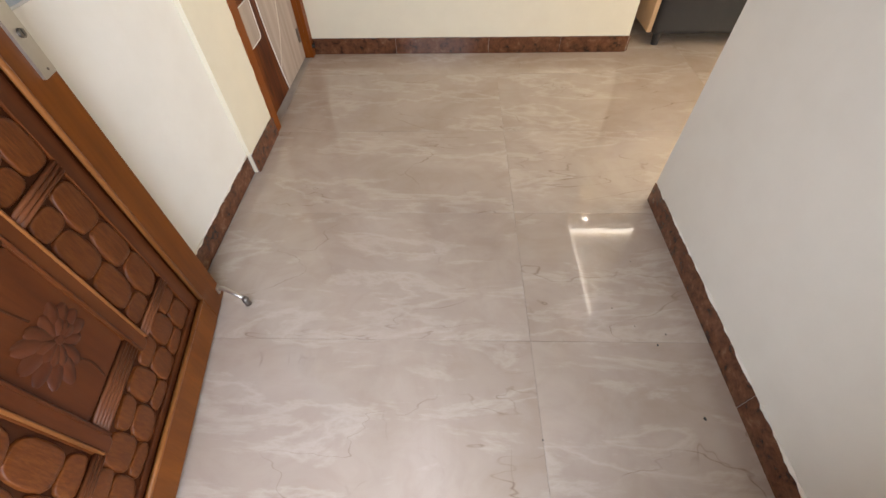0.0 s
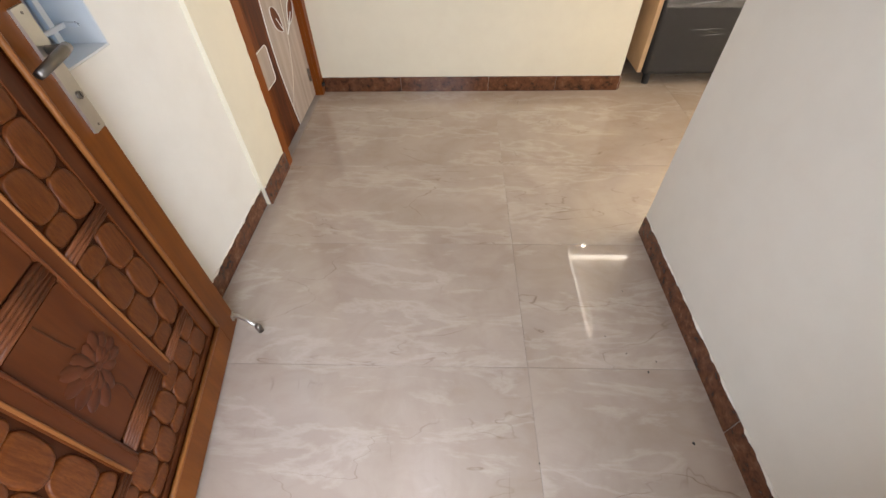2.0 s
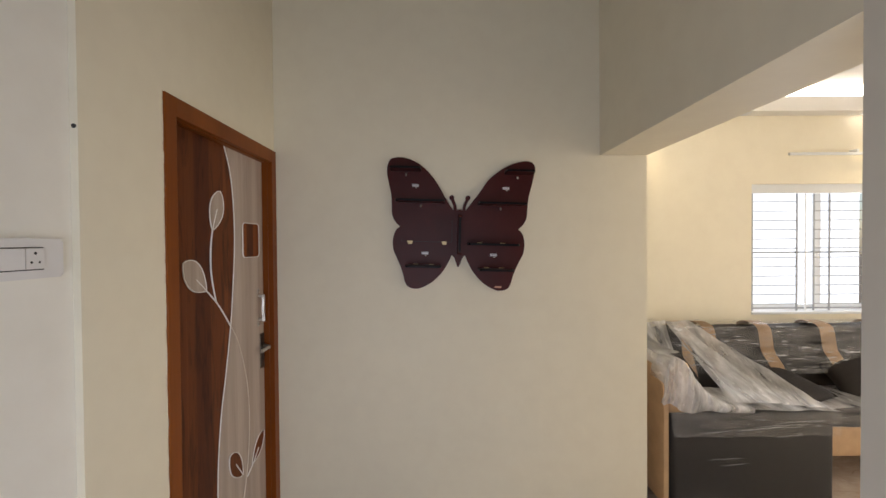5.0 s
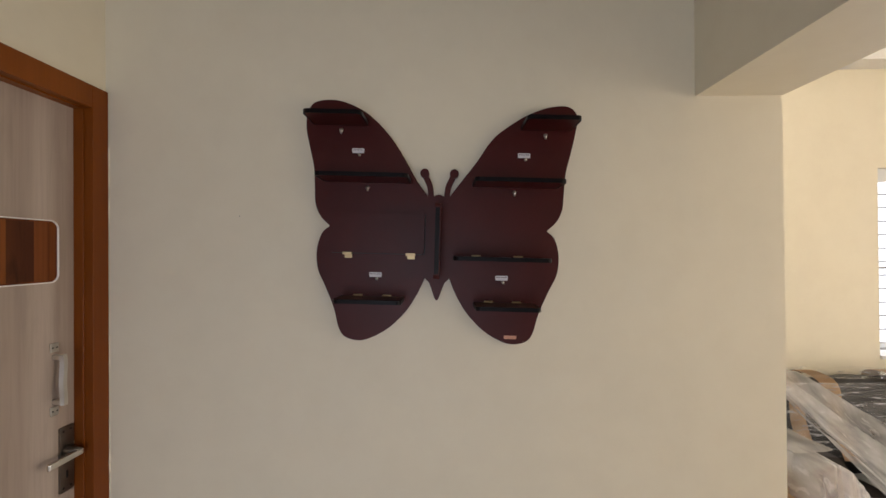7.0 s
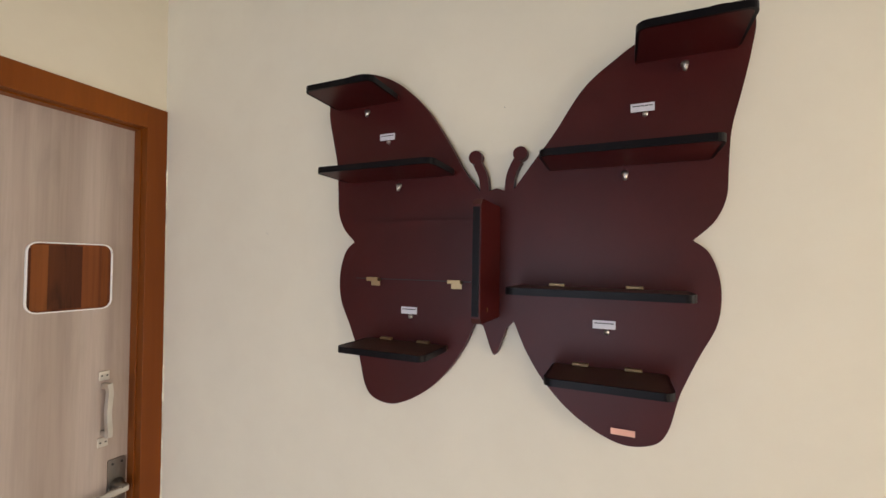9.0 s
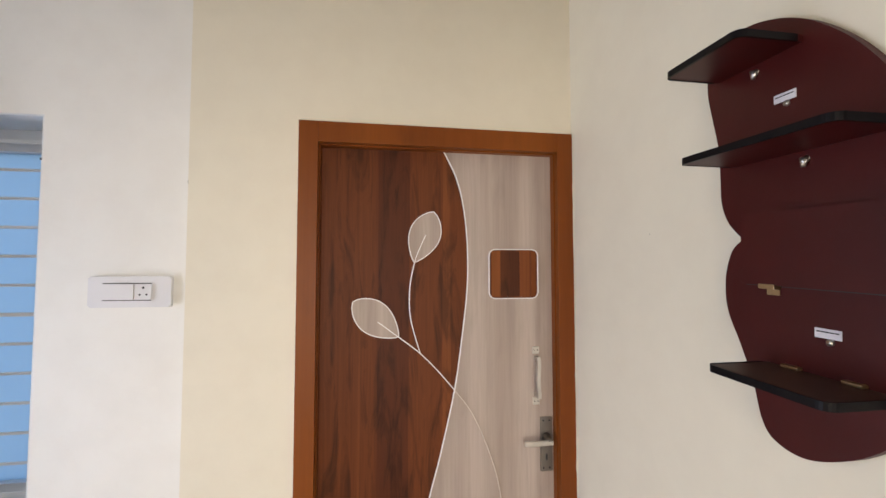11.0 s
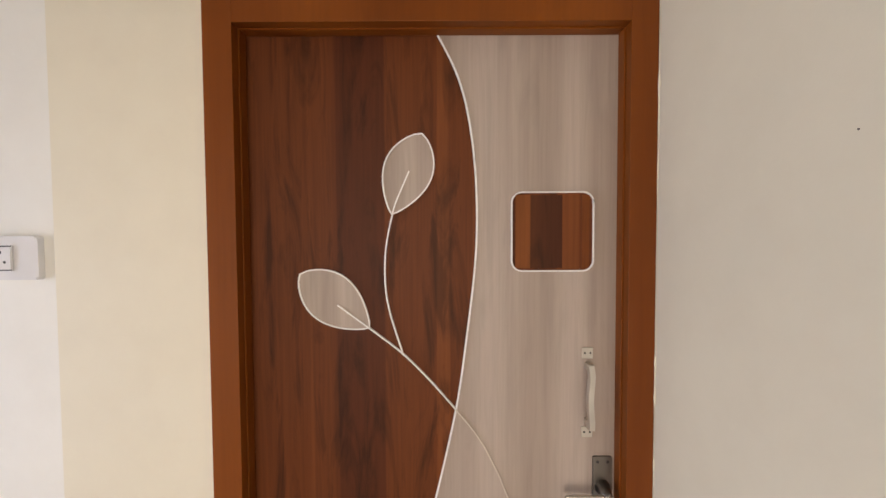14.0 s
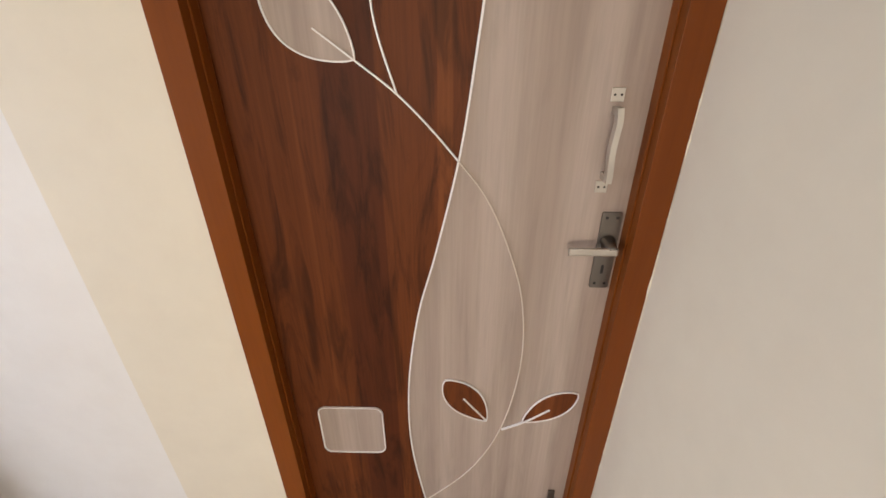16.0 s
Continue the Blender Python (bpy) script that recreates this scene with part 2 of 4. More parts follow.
def film_material(name, lo, hi, stretch, scale=5.0, relief=0.5, streak=0.0, thin=False):
    """Thin plastic: a faint milky veil, glints on finer creases painted in as opacity."""
    m, nt, b = material(name, 0.16)
    b.inputs["Base Color"].default_value = (0.92, 0.93, 0.96, 1)
    v = coords(nt, stretch)
    wr = noisy(nt, v, scale, 5, 0.55, 0.25)
    fine = noisy(nt, v, scale * 3.6, 3, 0.5, 0.4)
    bump(nt, b, mix(nt, wr, fine, 0.35), relief, 0.02)
    tr = nt.nodes.new("ShaderNodeBsdfTransparent")
    mx = nt.nodes.new("ShaderNodeMixShader")
    veil = ramp(nt, wr, [(0.36, (lo, lo, lo)), (0.66, (hi, hi, hi))])
    crease_glint = ramp(nt, fine, [(0.60, (0, 0, 0)), (0.68, (streak, streak, streak)), (0.74, (streak * 0.4,) * 3)])
    nt.links.new(mix(nt, veil, crease_glint, 1.0, "ADD"), mx.inputs[0])
    nt.links.new(tr.outputs[0], mx.inputs[1])
    body = b.outputs[0]
    if thin:
        back, both = nt.nodes.new("ShaderNodeBsdfTranslucent"), nt.nodes.new("ShaderNodeMixShader")
        back.inputs[0].default_value = (0.93, 0.94, 0.97, 1)
        both.inputs[0].default_value = 0.5
        nt.links.new(body, both.inputs[1])
        nt.links.new(back.outputs[0], both.inputs[2])
        body = both.outputs[0]
    nt.links.new(body, mx.inputs[2])
    nt.links.new(mx.outputs[0], nt.nodes["Material Output"].inputs[0])
    return m


def glass_material(name, tint, alpha):
    m, nt, b = material(name, 0.25)
    b.inputs["Base Color"].default_value = (*tint, 1)
    tl = nt.nodes.new("ShaderNodeBsdfTranslucent")
    tl.inputs[0].default_value = (*tint, 1)
    mx = nt.nodes.new("ShaderNodeMixShader")
    mx.inputs[0].default_value = alpha
    nt.links.new(b.outputs[0], mx.inputs[1])
    nt.links.new(tl.outputs[0], mx.inputs[2])
    nt.links.new(mx.outputs[0], nt.nodes["Material Output"].inputs[0])
    return m


FILM = film_material("clear_wrapping_film", 0.008, 0.025, (0.5, 1.6, 9.0), 3.0, 0.15, 0.05)
FILM_BAND = film_material("doubled_wrapping_film", 0.03, 0.16, (1.0, 2.0, 7.0), 4.0, 0.35, 0.22)
FILM_BACK = film_material("stretched_back_film", 0.03, 0.17, (0.8, 2.0, 9.0), 3.2, 0.55, 0.38)
FILM_LOOSE = film_material("milky_loose_film", 0.38, 0.48, (3.0, 0.9, 1.2), 3.5, 0.2, 0.10, True)
FILM_DRAPE = film_material("semi_clear_draped_film", 0.24, 0.74, (4.5, 0.9, 1.6), 3.4, 0.35, 0.22, True)
FROST = glass_material("frosted_glass", (0.66, 0.83, 0.96), 0.9)


def glow(name, colour, strength):
    m, nt, b = material(name, 0.5)
    b.inputs["Emission Color"].default_value = (*colour, 1)
    b.inputs["Emission Strength"].default_value = strength
    return m


LED_STRIP = glow("warm_led_strip", (1.0, 0.93, 0.80), 6.0)
LED_DOT = glow("downlight_led", (1.0, 0.93, 0.80), 90.0)


# ---- mesh helpers ----
def part(name, bm, mat, parent=None, label="", smooth=False):
    me = bpy.data.meshes.new(name)
    bmesh.ops.recalc_face_normals(bm, faces=bm.faces)
    bm.to_mesh(me)
    bm.free()
    me.materials.append(mat)
    if smooth:
        for p in me.polygons:
            p.use_smooth = True
    ob = new(name, me)
    ob.parent = parent
    return tagged(ob, label)


def thing(name, place, label, category, group="", kind="", rz=0):
    ob = new(name)
    ob.empty_display_size = 0.1
    ob.matrix_world = pose(*place, 0, 0, rz)
    return tagged(ob, label, category, group, kind)


def box(bm, lo, hi, bevel=0.0, segments=2):
    r = bmesh.ops.create_cube(bm, size=1)
    for v in r["verts"]:
        v.co = Vector([lo[i] + (v.co[i] + 0.5) * (hi[i] - lo[i]) for i in range(3)])
    if bevel:
        edges = {e for v in r["verts"] for e in v.link_edges}
        bmesh.ops.bevel(bm, geom=list(edges), offset=bevel, segments=segments, affect="EDGES", profile=0.5)
    return bm


def boxed(lo, hi, bevel=0.0, segments=2):
    return box(bmesh.new(), lo, hi, bevel, segments)


def spline(points, n=8, closed=False):
    """A smooth run through the control points."""
    out, m = [], len(points)
    for i in range(m if closed else m - 1):
        p = [points[(i + k) % m] if closed else points[min(max(i + k, 0), m - 1)] for k in (-1, 0, 1, 2)]
        for j in range(n):
            t = j / n
            out.append(tuple(0.5 * (2 * b + (c - a) * t + (2 * a - 5 * b + 4 * c - d) * t * t + (3 * b - a - 3 * c + d) * t ** 3)
                             for a, b, c, d in zip(*p)))
    return out if closed else out + [tuple(points[-1])]


def prism(bm, outline, to3, back, front, bevel=0.0):
    """A plate with that outline (u, v); to3(u, v, d) gives the place at depth d."""
    a = [bm.verts.new(to3(u, v, back)) for u, v in outline]
    b = [bm.verts.new(to3(u, v, front)) for u, v in outline]
    n = len(a)
    bm.faces.new(a)
    top = bm.faces.new(b)
    for i in range(n):
        bm.faces.new((a[i], a[(i + 1) % n], b[(i + 1) % n], b[i]))
    if bevel:
        bmesh.ops.bevel(bm, geom=list(top.edges), offset=bevel, segments=2, affect="EDGES", profile=0.5)
    return bm


def ribbon(bm, line, to3, width, back, front):
    """A raised strip along a line (u, v)."""
    rows = []
    for i, (u, v) in enumerate(line):
        a, b = line[max(i - 1, 0)], line[min(i + 1, len(line) - 1)]
        d = Vector((b[0] - a[0], b[1] - a[1])).normalized() * width / 2
        rows.append([bm.verts.new(to3(u - d.y * k, v + d.x * k, h)) for k, h in ((-1, back), (-0.7, front), (0.7, front), (1, back))])
    for r, s in zip(rows, rows[1:]):
        for j in range(3):
            bm.faces.new((r[j], r[j + 1], s[j + 1], s[j]))
    return bm


def rounded(u0, v0, u1, v1, r, n=5):
    out = []
    for cu, cv, a0 in ((u1 - r, v1 - r, 0), (u0 + r, v1 - r, 90), (u0 + r, v0 + r, 180), (u1 - r, v0 + r, 270)):
        out += [(cu + r * math.cos(radians(a0 + 90 * k / n)), cv + r * math.sin(radians(a0 + 90 * k / n))) for k in range(n + 1)]
    return out


def tube(bm, points, radius, sides=8, taper=None):
    """A round bar through 3D points."""
    pts, rings = [Vector(p) for p in points], []
    for i, p in enumerate(pts):
        d = (pts[min(i + 1, len(pts) - 1)] - pts[max(i - 1, 0)]).normalized()
        side = d.cross(Vector((0, 0, 1)) if abs(d.z) < 0.9 else Vector((1, 0, 0))).normalized()
        up = side.cross(d)
        r = radius if taper is None else taper[i]
        rings.append([bm.verts.new(p + (side * math.cos(a) + up * math.sin(a)) * r) for a in [2 * math.pi * k / sides for k in range(sides)]])
    for r, s in zip(rings, rings[1:]):
        for j in range(sides):
            bm.faces.new((r[j], r[(j + 1) % sides], s[(j + 1) % sides], s[j]))
    bm.faces.new(rings[0])
    bm.faces.new(rings[-1])
    return bm


# ---- the shell of the house ----
NEAR_X, COL_X, RIGHT_X, LIVING_X = -0.011, 0.009, 1.789, 2.05
SOUTH_Y, BACK_Y, STEP_Y, END_Y = -2.85, 1.05, -1.220, -1.405
TOP = 3.05


def structure(name, boxes, mat, label, category):
    bm = bmesh.new()
    for lo, hi in boxes:
        box(bm, lo, hi)
    return tagged(part(name, bm, mat), label, category, kind="structure")


WIN = (-2.70, -1.618, 0.92, 2.085)
structure("wall_west", [
    ((-0.235, SOUTH_Y - 0.2, 0), (NEAR_X, WIN[0], TOP)),
    ((-0.235, WIN[0], 0), (NEAR_X, WIN[1], WIN[2])),
    ((-0.235, WIN[0], WIN[3]), (NEAR_X, WIN[1], TOP)),
    ((-0.235, WIN[1], 0), (NEAR_X, STEP_Y, TOP)),
    ], NEAR_WALL, "white painted plaster wall with a barred window opening", "wall")
structure("wall_west_column", [
    ((-0.235, STEP_Y, 0), (COL_X, -0.906, TOP)),
    ((-0.235, -0.906, 2.102), (COL_X, 0, TOP)),
], CREAM, "cream painted plaster wall round the bedroom door", "wall")
structure("wall_north", [((-0.235, 0, 0), (LIVING_X, 0.15, TOP))], WALL, "cream painted partition wall carrying the butterfly shelf", "wall")
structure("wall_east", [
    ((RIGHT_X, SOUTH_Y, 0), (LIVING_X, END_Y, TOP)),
], EAST_WALL, "painted wall, shade put into its colour, ending at the living room opening", "wall")
structure("beam", [((RIGHT_X, END_Y, 2.072), (LIVING_X, 0, TOP))], WALL, "cream painted beam over the living room opening", "beam")
structure("wall_south", [
    ((NEAR_X, SOUTH_Y - 0.2, 0), (0.26, SOUTH_Y, TOP)),
    ((1.20, SOUTH_Y - 0.2, 0), (6.0, SOUTH_Y, TOP)),
    ((0.26, SOUTH_Y - 0.2, 2.12), (1.20, SOUTH_Y, TOP)),
], WALL, "cream painted entrance wall", "wall")
LW = (3.43, 4.86, 1.00, 2.055)
structure("living_wall_north", [
    ((LIVING_X - 0.2, BACK_Y, 0), (LW[0], BACK_Y + 0.23, TOP)),
    ((LW[1], BACK_Y, 0), (6.2, BACK_Y + 0.23, TOP)),
    ((LW[0], BACK_Y, 0), (LW[1], BACK_Y + 0.23, LW[2])),
    ((LW[0], BACK_Y, LW[3]), (LW[1], BACK_Y + 0.23, TOP)),
], WALL, "cream living room wall with a wide window opening", "wall")
# Unseen wall; its wide opening is added for the fill lamp.
structure("living_wall_east", [
    ((6.0, SOUTH_Y - 0.2, 0), (6.2, -2.35, TOP)),
    ((6.0, -0.05, 0), (6.2, BACK_Y, TOP)),
    ((6.0, -2.35, 2.35), (6.2, -0.05, TOP)),
], WALL, "unseen cream living room wall with an opening added for the fill lamp", "wall")
sheet_sky, sky_nt, sky_b = material("overcast_glow", 0.9)
sky_b.inputs["Base Color"].default_value = (0, 0, 0, 1)
sky_b.inputs["Emission Color"].default_value = (0.90, 0.95, 1.0, 1)
sky_b.inputs["Emission Strength"].default_value = 1.9
tagged(part("backdrop", boxed((2.6, 2.6, 0.0), (5.9, 2.62, 3.4)), sheet_sky), "plain bright sky beyond the living room window", "sky", kind="structure")
structure("living_wall_west", [((LIVING_X - 0.2, 0.15, 0), (LIVING_X, BACK_Y, TOP))], WALL, "cream living room wall beside the sofa", "wall")
structure("ceiling", [((-0.235, SOUTH_Y - 0.2, TOP), (LIVING_X, 0.15, TOP + 0.15))], HALL_CEIL, "unseen flat ceiling, cream darkened to cut bounce light", "ceiling")
structure("living_ceiling", [
    ((LIVING_X, SOUTH_Y - 0.2, 2.81), (6.2, BACK_Y + 0.23, 2.95)),
    ((LIVING_X, SOUTH_Y, 2.603), (2.40, BACK_Y, 2.715)),
    ((5.6, SOUTH_Y, 2.603), (6.0, BACK_Y, 2.69)),
    ((2.40, 0.925, 2.603), (5.6, BACK_Y, 2.715)),
    ((2.40, SOUTH_Y, 2.603), (5.6, SOUTH_Y + 0.35, 2.69)),
], CEIL, "white tray ceiling with a lowered border", "ceiling")
structure("slab", [((-0.235, SOUTH_Y - 0.2, -0.15), (6.2, BACK_Y + 0.23, -0.008))], GROUT, "grey mortar bed under the floor tiles", "floor")
structure("ground", [((-60, -60, -0.60), (60, 60, -0.45))], plain("bare_earth", (0.20, 0.16, 0.11), 0.9), "bare brown ground outside", "ground")
structure("porch_floor", [((-0.5, -4.6, -0.44), (2.6, SOUTH_Y - 0.2, -0.02))], plain("porch_concrete", (0.35, 0.34, 0.32), 0.7), "grey concrete porch before the entrance", "floor")


# ---- skirting ----
def skirting(name, cuts, to_box, label):
    """Lengths of brown marble between the cuts."""
    holder = tagged(part(name, boxed(*to_box(cuts[0], cuts[-1], 0.004)), GROUT), label, "baseboard", kind="structure")
    for a, b in zip(cuts, cuts[1:]):
        piece = part("skirting_tile", boxed(*to_box(a + 0.0012, b - 0.0012, 0.013), 0.0012, 1), SKIRT, holder)
    return holder


skirting("baseboard_north", [0.02, 0.56, 1.162, 1.62, LIVING_X - 0.002], lambda a, b, d: ((a, -d, 0), (b, -0.0005, 0.098)), "polished brown marble skirting under the butterfly shelf")
skirting("baseboard_north_end", [0.0, 0.15], lambda a, b, d: ((LIVING_X + 0.0005, a, 0), (LIVING_X + d, b, 0.098)), "brown marble skirting round the partition end")
skirting("baseboard_west", [SOUTH_Y + 0.02, -2.44, -1.84, STEP_Y - 0.001], lambda a, b, d: ((NEAR_X + 0.0005, a, 0), (NEAR_X + d * 0.4, b, 0.096)), "brown marble skirting beside the open entrance door")
skirting("baseboard_column", [STEP_Y + 0.001, -0.908], lambda a, b, d: ((COL_X + 0.0005, a, 0), (COL_X + d, b, 0.098)), "brown marble skirting beside the bedroom door")
skirting("baseboard_east", [SOUTH_Y + 0.002, -2.30, -1.70, END_Y], lambda a, b, d: ((RIGHT_X - d * 0.4, a, 0), (RIGHT_X - 0.0005, b, 0.098)), "brown marble skirting along the bare wall")


# ---- side window ----
def side_window():
    y0, y1, z0, z1 = WIN
    win = thing("window_1", (-0.12, (y0 + y1) / 2, z0), "white barred window with blue frosted sliding panes", "window", kind="structure")
    off = Vector(win.location)

    def put(name, lo, hi, mat, label="", bevel=0.0):
        return part(name, boxed(Vector(lo) - off, Vector(hi) - off, bevel), mat, win, label)
    put("window_reveal", (-0.232, y1 - 0.004, z0), (NEAR_X - 0.001, y1 - 0.0005, z1), REVEAL, "pale blue painted reveal")
    put("window_sill", (-0.232, y0, z0 + 0.0005), (NEAR_X - 0.001, y1 - 0.004, z0 + 0.006), REVEAL)
    put("window_head", (-0.232, y0, z1 - 0.004), (NEAR_X - 0.001, y1 - 0.004, z1 - 0.0005), REVEAL)
    for name, lo, hi in (("window_frame", (-0.215, y0, z0 + 0.006), (-0.165, y1 - 0.004, z0 + 0.055)), ("window_frame", (-0.215, y0, z1 - 0.075), (-0.165, y1 - 0.004, z1 - 0.004)),
                         ("window_frame", (-0.215, y1 - 0.03, z0 + 0.055), (-0.165, y1 - 0.004, z1 - 0.075)), ("window_frame", (-0.215, -2.17, z0 + 0.055), (-0.165, -2.13, z1 - 0.075))):
        put(name, lo, hi, ALU, "", 0.002)
    put("pane", (-0.196, -2.13, z0 + 0.055), (-0.190, y1 - 0.03, z1 - 0.075), FROST, "blue frosted glass")
    put("pane", (-0.206, y0, z0 + 0.055), (-0.200, -2.17, z1 - 0.075), FROST, "blue frosted glass")
    gx = -0.105
    for k in range(5):
        y = -1.662 - 0.235 * k
        put("grille_upright", (gx - 0.006, y - 0.009, z0 + 0.01), (gx + 0.006, y + 0.009, z1 - 0.02), GRILLE, "", 0.0015)
    for k in range(13):
        z = 0.975 + 0.0875 * k
        if k in (0, 6, 12):
            put("grille_tie", (gx + 0.007, y0 + 0.01, z - 0.006), (gx + 0.013, y1 - 0.005, z + 0.006), GRILLE, "", 0.0015)
        else:
            put("grille_bar", (gx + 0.0065, y0 + 0.02, z - 0.0045), (gx + 0.011, -1.655, z + 0.0045), GRILLE, "", 0.0015)
    for z in (0.975, 1.5, 2.025):
        bm = tube(bmesh.new(), [(gx + 0.04 - off.x, y1 - 0.006 - off.y, z - off.z), (gx + 0.04 - off.x, y1 - 0.0035 - off.y, z - off.z)], 0.006)
        part("fixing_plug", bm, RUBBER, win)
        put("grille_lug", (gx + 0.013, y1 - 0.011, z - 0.005), (gx + 0.045, y1 - 0.006, z + 0.005), GRILLE)


side_window()


# ---- bedroom door ----
def bedroom_door():
    door = thing("door_1", (0.0, -0.455, 0.0), "closed walnut and pale ash laminate door with leaf inlays", "door", kind="structure")
    off = Vector(door.location)

    def to3(u, v, d):
        return Vector((-0.039 + d, u, v)) - off

    def put(name, lo, hi, mat, parent, label="", bevel=0.0):
        return part(name, boxed(Vector(lo) - off, Vector(hi) - off, bevel), mat, parent, label)
    fr = put("door_frame", (-0.10, -0.905, 0), (0.018, -0.846, 2.10), FRAME_WOOD, door, "orange-brown varnished wooden frame", 0.001)
    put("frame_jamb", (-0.10, -0.056, 0), (0.018, -0.0015, 2.10), FRAME_WOOD, fr, "", 0.001)
    put("frame_head", (-0.10, -0.846, 2.035), (0.0178, -0.056, 2.10), FRAME_WOOD, fr, "", 0.001)
    for lo, hi in (((-0.036, -0.8460, 0), (-0.006, -0.8425, 2.035)), ((-0.036, -0.0595, 0), (-0.006, -0.056, 2.035)), ((-0.036, -0.8425, 2.0315), (-0.006, -0.0595, 2.035))):
        put("frame_bead", lo, hi, FRAME_WOOD, fr, "", 0.003)
    leaf = put("door_leaf", (-0.075, -0.8455, 0.008), (-0.039, -0.0565, 2.034), BROWN_LAM, door, "dark walnut laminate")
    curve = spline([(-0.440, 2.034), (-0.397, 1.946), (-0.372, 1.845), (-0.359, 1.715), (-0.360, 1.572), (-0.379, 1.401), (-0.404, 1.233), (-0.451, 1.027), (-0.495, 0.856), (-0.525, 0.634), (-0.527, 0.411), (-0.498, 0.180), (-0.462, 0.008)], 8)
    pale = curve + [(-0.057, 0.008), (-0.057, 2.034)]
    part("pale_panel", prism(bmesh.new(), pale, to3, 0.0002, 0.003), PALE_LAM, leaf, "pale ash laminate")
    part("inlay_line", ribbon(bmesh.new(), curve, to3, 0.0048, 0.0025, 0.0058), INLAY, leaf, "white curved inlay")

    def inlay(points, width=0.0040, n=6, base=0.0, mat=INLAY):
        part("inlay_line", ribbon(bmesh.new(), spline(points, n), to3, width, base, base + 0.0058), mat, leaf, "white curved inlay")
    inlay([(-0.658, 1.463), (-0.596, 1.417), (-0.521, 1.359), (-0.460, 1.298), (-0.404, 1.233)])
    inlay([(-0.404, 1.233), (-0.347, 1.158), (-0.293, 1.041), (-0.250, 0.893), (-0.239, 0.700), (-0.275, 0.473), (-0.357, 0.288), (-0.487, 0.136)], 0.0033, 6, 0.0003, PALE_INLAY)
    inlay([(-0.502, 1.749), (-0.520, 1.708), (-0.537, 1.663), (-0.554, 1.573), (-0.551, 1.472), (-0.519, 1.358)])

    def leaf_shape(tip, base, width, mat, back, front, label):
        """A pointed leaf between its tip and its stalk."""
        a, b = Vector(tip), Vector(base)
        axis, side = b - a, Vector((-(b - a).y, (b - a).x)).normalized()
        ring = []
        for k in range(25):
            t = k / 24
            ring.append(a + axis * t + side * width * math.sin(math.pi * t ** 0.86) ** 0.80)
        for k in range(23, 0, -1):
            t = k / 24
            ring.append(a + axis * t - side * width * math.sin(math.pi * t ** 0.86) ** 0.80)
        ring = [tuple(p) for p in ring]
        part("leaf_inlay", prism(bmesh.new(), ring, to3, back, front), mat, leaf, label)
        part("leaf_outline", ribbon(bmesh.new(), ring + [ring[0]], to3, 0.0038, front - 0.001, front + 0.0028), INLAY, leaf, "white leaf outline")
    leaf_shape((-0.738, 1.530), (-0.590, 1.414), 0.054, PALE_LAM, 0.0003, 0.003, "pale leaf inlay")
    leaf_shape((-0.474, 1.828), (-0.540, 1.658), 0.052, PALE_LAM, 0.0003, 0.003, "pale leaf inlay")
    leaf_shape((-0.430, 0.655), (-0.316, 0.506), 0.046, BROWN_LAM, 0.0033, 0.0055, "walnut leaf inlay")
    leaf_shape((-0.079, 0.613), (-0.217, 0.505), 0.041, BROWN_LAM, 0.0033, 0.0055, "walnut leaf inlay")
    inlay([(-0.381, 0.592), (-0.350, 0.552), (-0.316, 0.508)], 0.004, 4, 0.004)
    inlay([(-0.147, 0.554), (-0.210, 0.506), (-0.272, 0.473)], 0.004, 4, 0.004)
    for (u0, v0, u1, v1), mat, b in (((-0.284, 1.535, -0.110, 1.703), BROWN_LAM, 0.0033), ((-0.781, 0.362, -0.604, 0.545), PALE_LAM, 0.0003)):
        ring = rounded(u0, v0, u1, v1, 0.022)
        part("square_inlay", prism(bmesh.new(), ring, to3, b, b + 0.0022), mat, leaf, "rounded square inlay")
        if mat is BROWN_LAM:
            for a, c, tone in ((0.008, 0.040, LIGHT_STRIP), (0.040, 0.108, DARK_STRIP), (0.150, 0.166, LIGHT_STRIP)):
                part("inlay_strip", boxed(to3(u0 + a, v0 + 0.006, b + 0.001), to3(u0 + c, v1 - 0.006, b + 0.0026)), tone, leaf, "planked walnut strip")
        part("square_outline", ribbon(bmesh.new(), ring + ring[:2], to3, 0.0042, b + 0.001, b + 0.0055), INLAY, leaf, "white square outline")
    f = -0.009
    lock = part("lock_plate", prism(bmesh.new(), rounded(-0.107, 0.948, -0.065, 1.130, 0.004), to3, 0.003, 0.008, 0.0015), DARK_STEEL, door, "brushed steel lock plate")
    for u in (-0.097, -0.075):
        for v in (0.960, 1.118):
            part("screw", tube(bmesh.new(), [to3(u, v, 0.0078), to3(u, v, 0.0088)], 0.0032, 10), RUBBER, lock)
    part("keyhole", prism(bmesh.new(), rounded(-0.089, 0.985, -0.083, 1.007, 0.0028), to3, 0.0078, 0.0088), RUBBER, lock)
    part("lever_rose", tube(bmesh.new(), [to3(-0.086, 1.062, 0.008), to3(-0.086, 1.060, 0.03), to3(-0.085, 1.058, 0.045)], 0.012, 14, [0.017, 0.012, 0.010]), DARK_STEEL, lock, smooth=True)
    part("lever", box(bmesh.new(), to3(-0.176, 1.047, 0.036), to3(-0.074, 1.065, 0.046), 0.004), STEEL, lock, "lever handle")
    bar = spline([(-0.1215, 1.338), (-0.1185, 1.315), (-0.120, 1.290), (-0.1215, 1.262), (-0.120, 1.235), (-0.1185, 1.215), (-0.1190, 1.200)], 4)
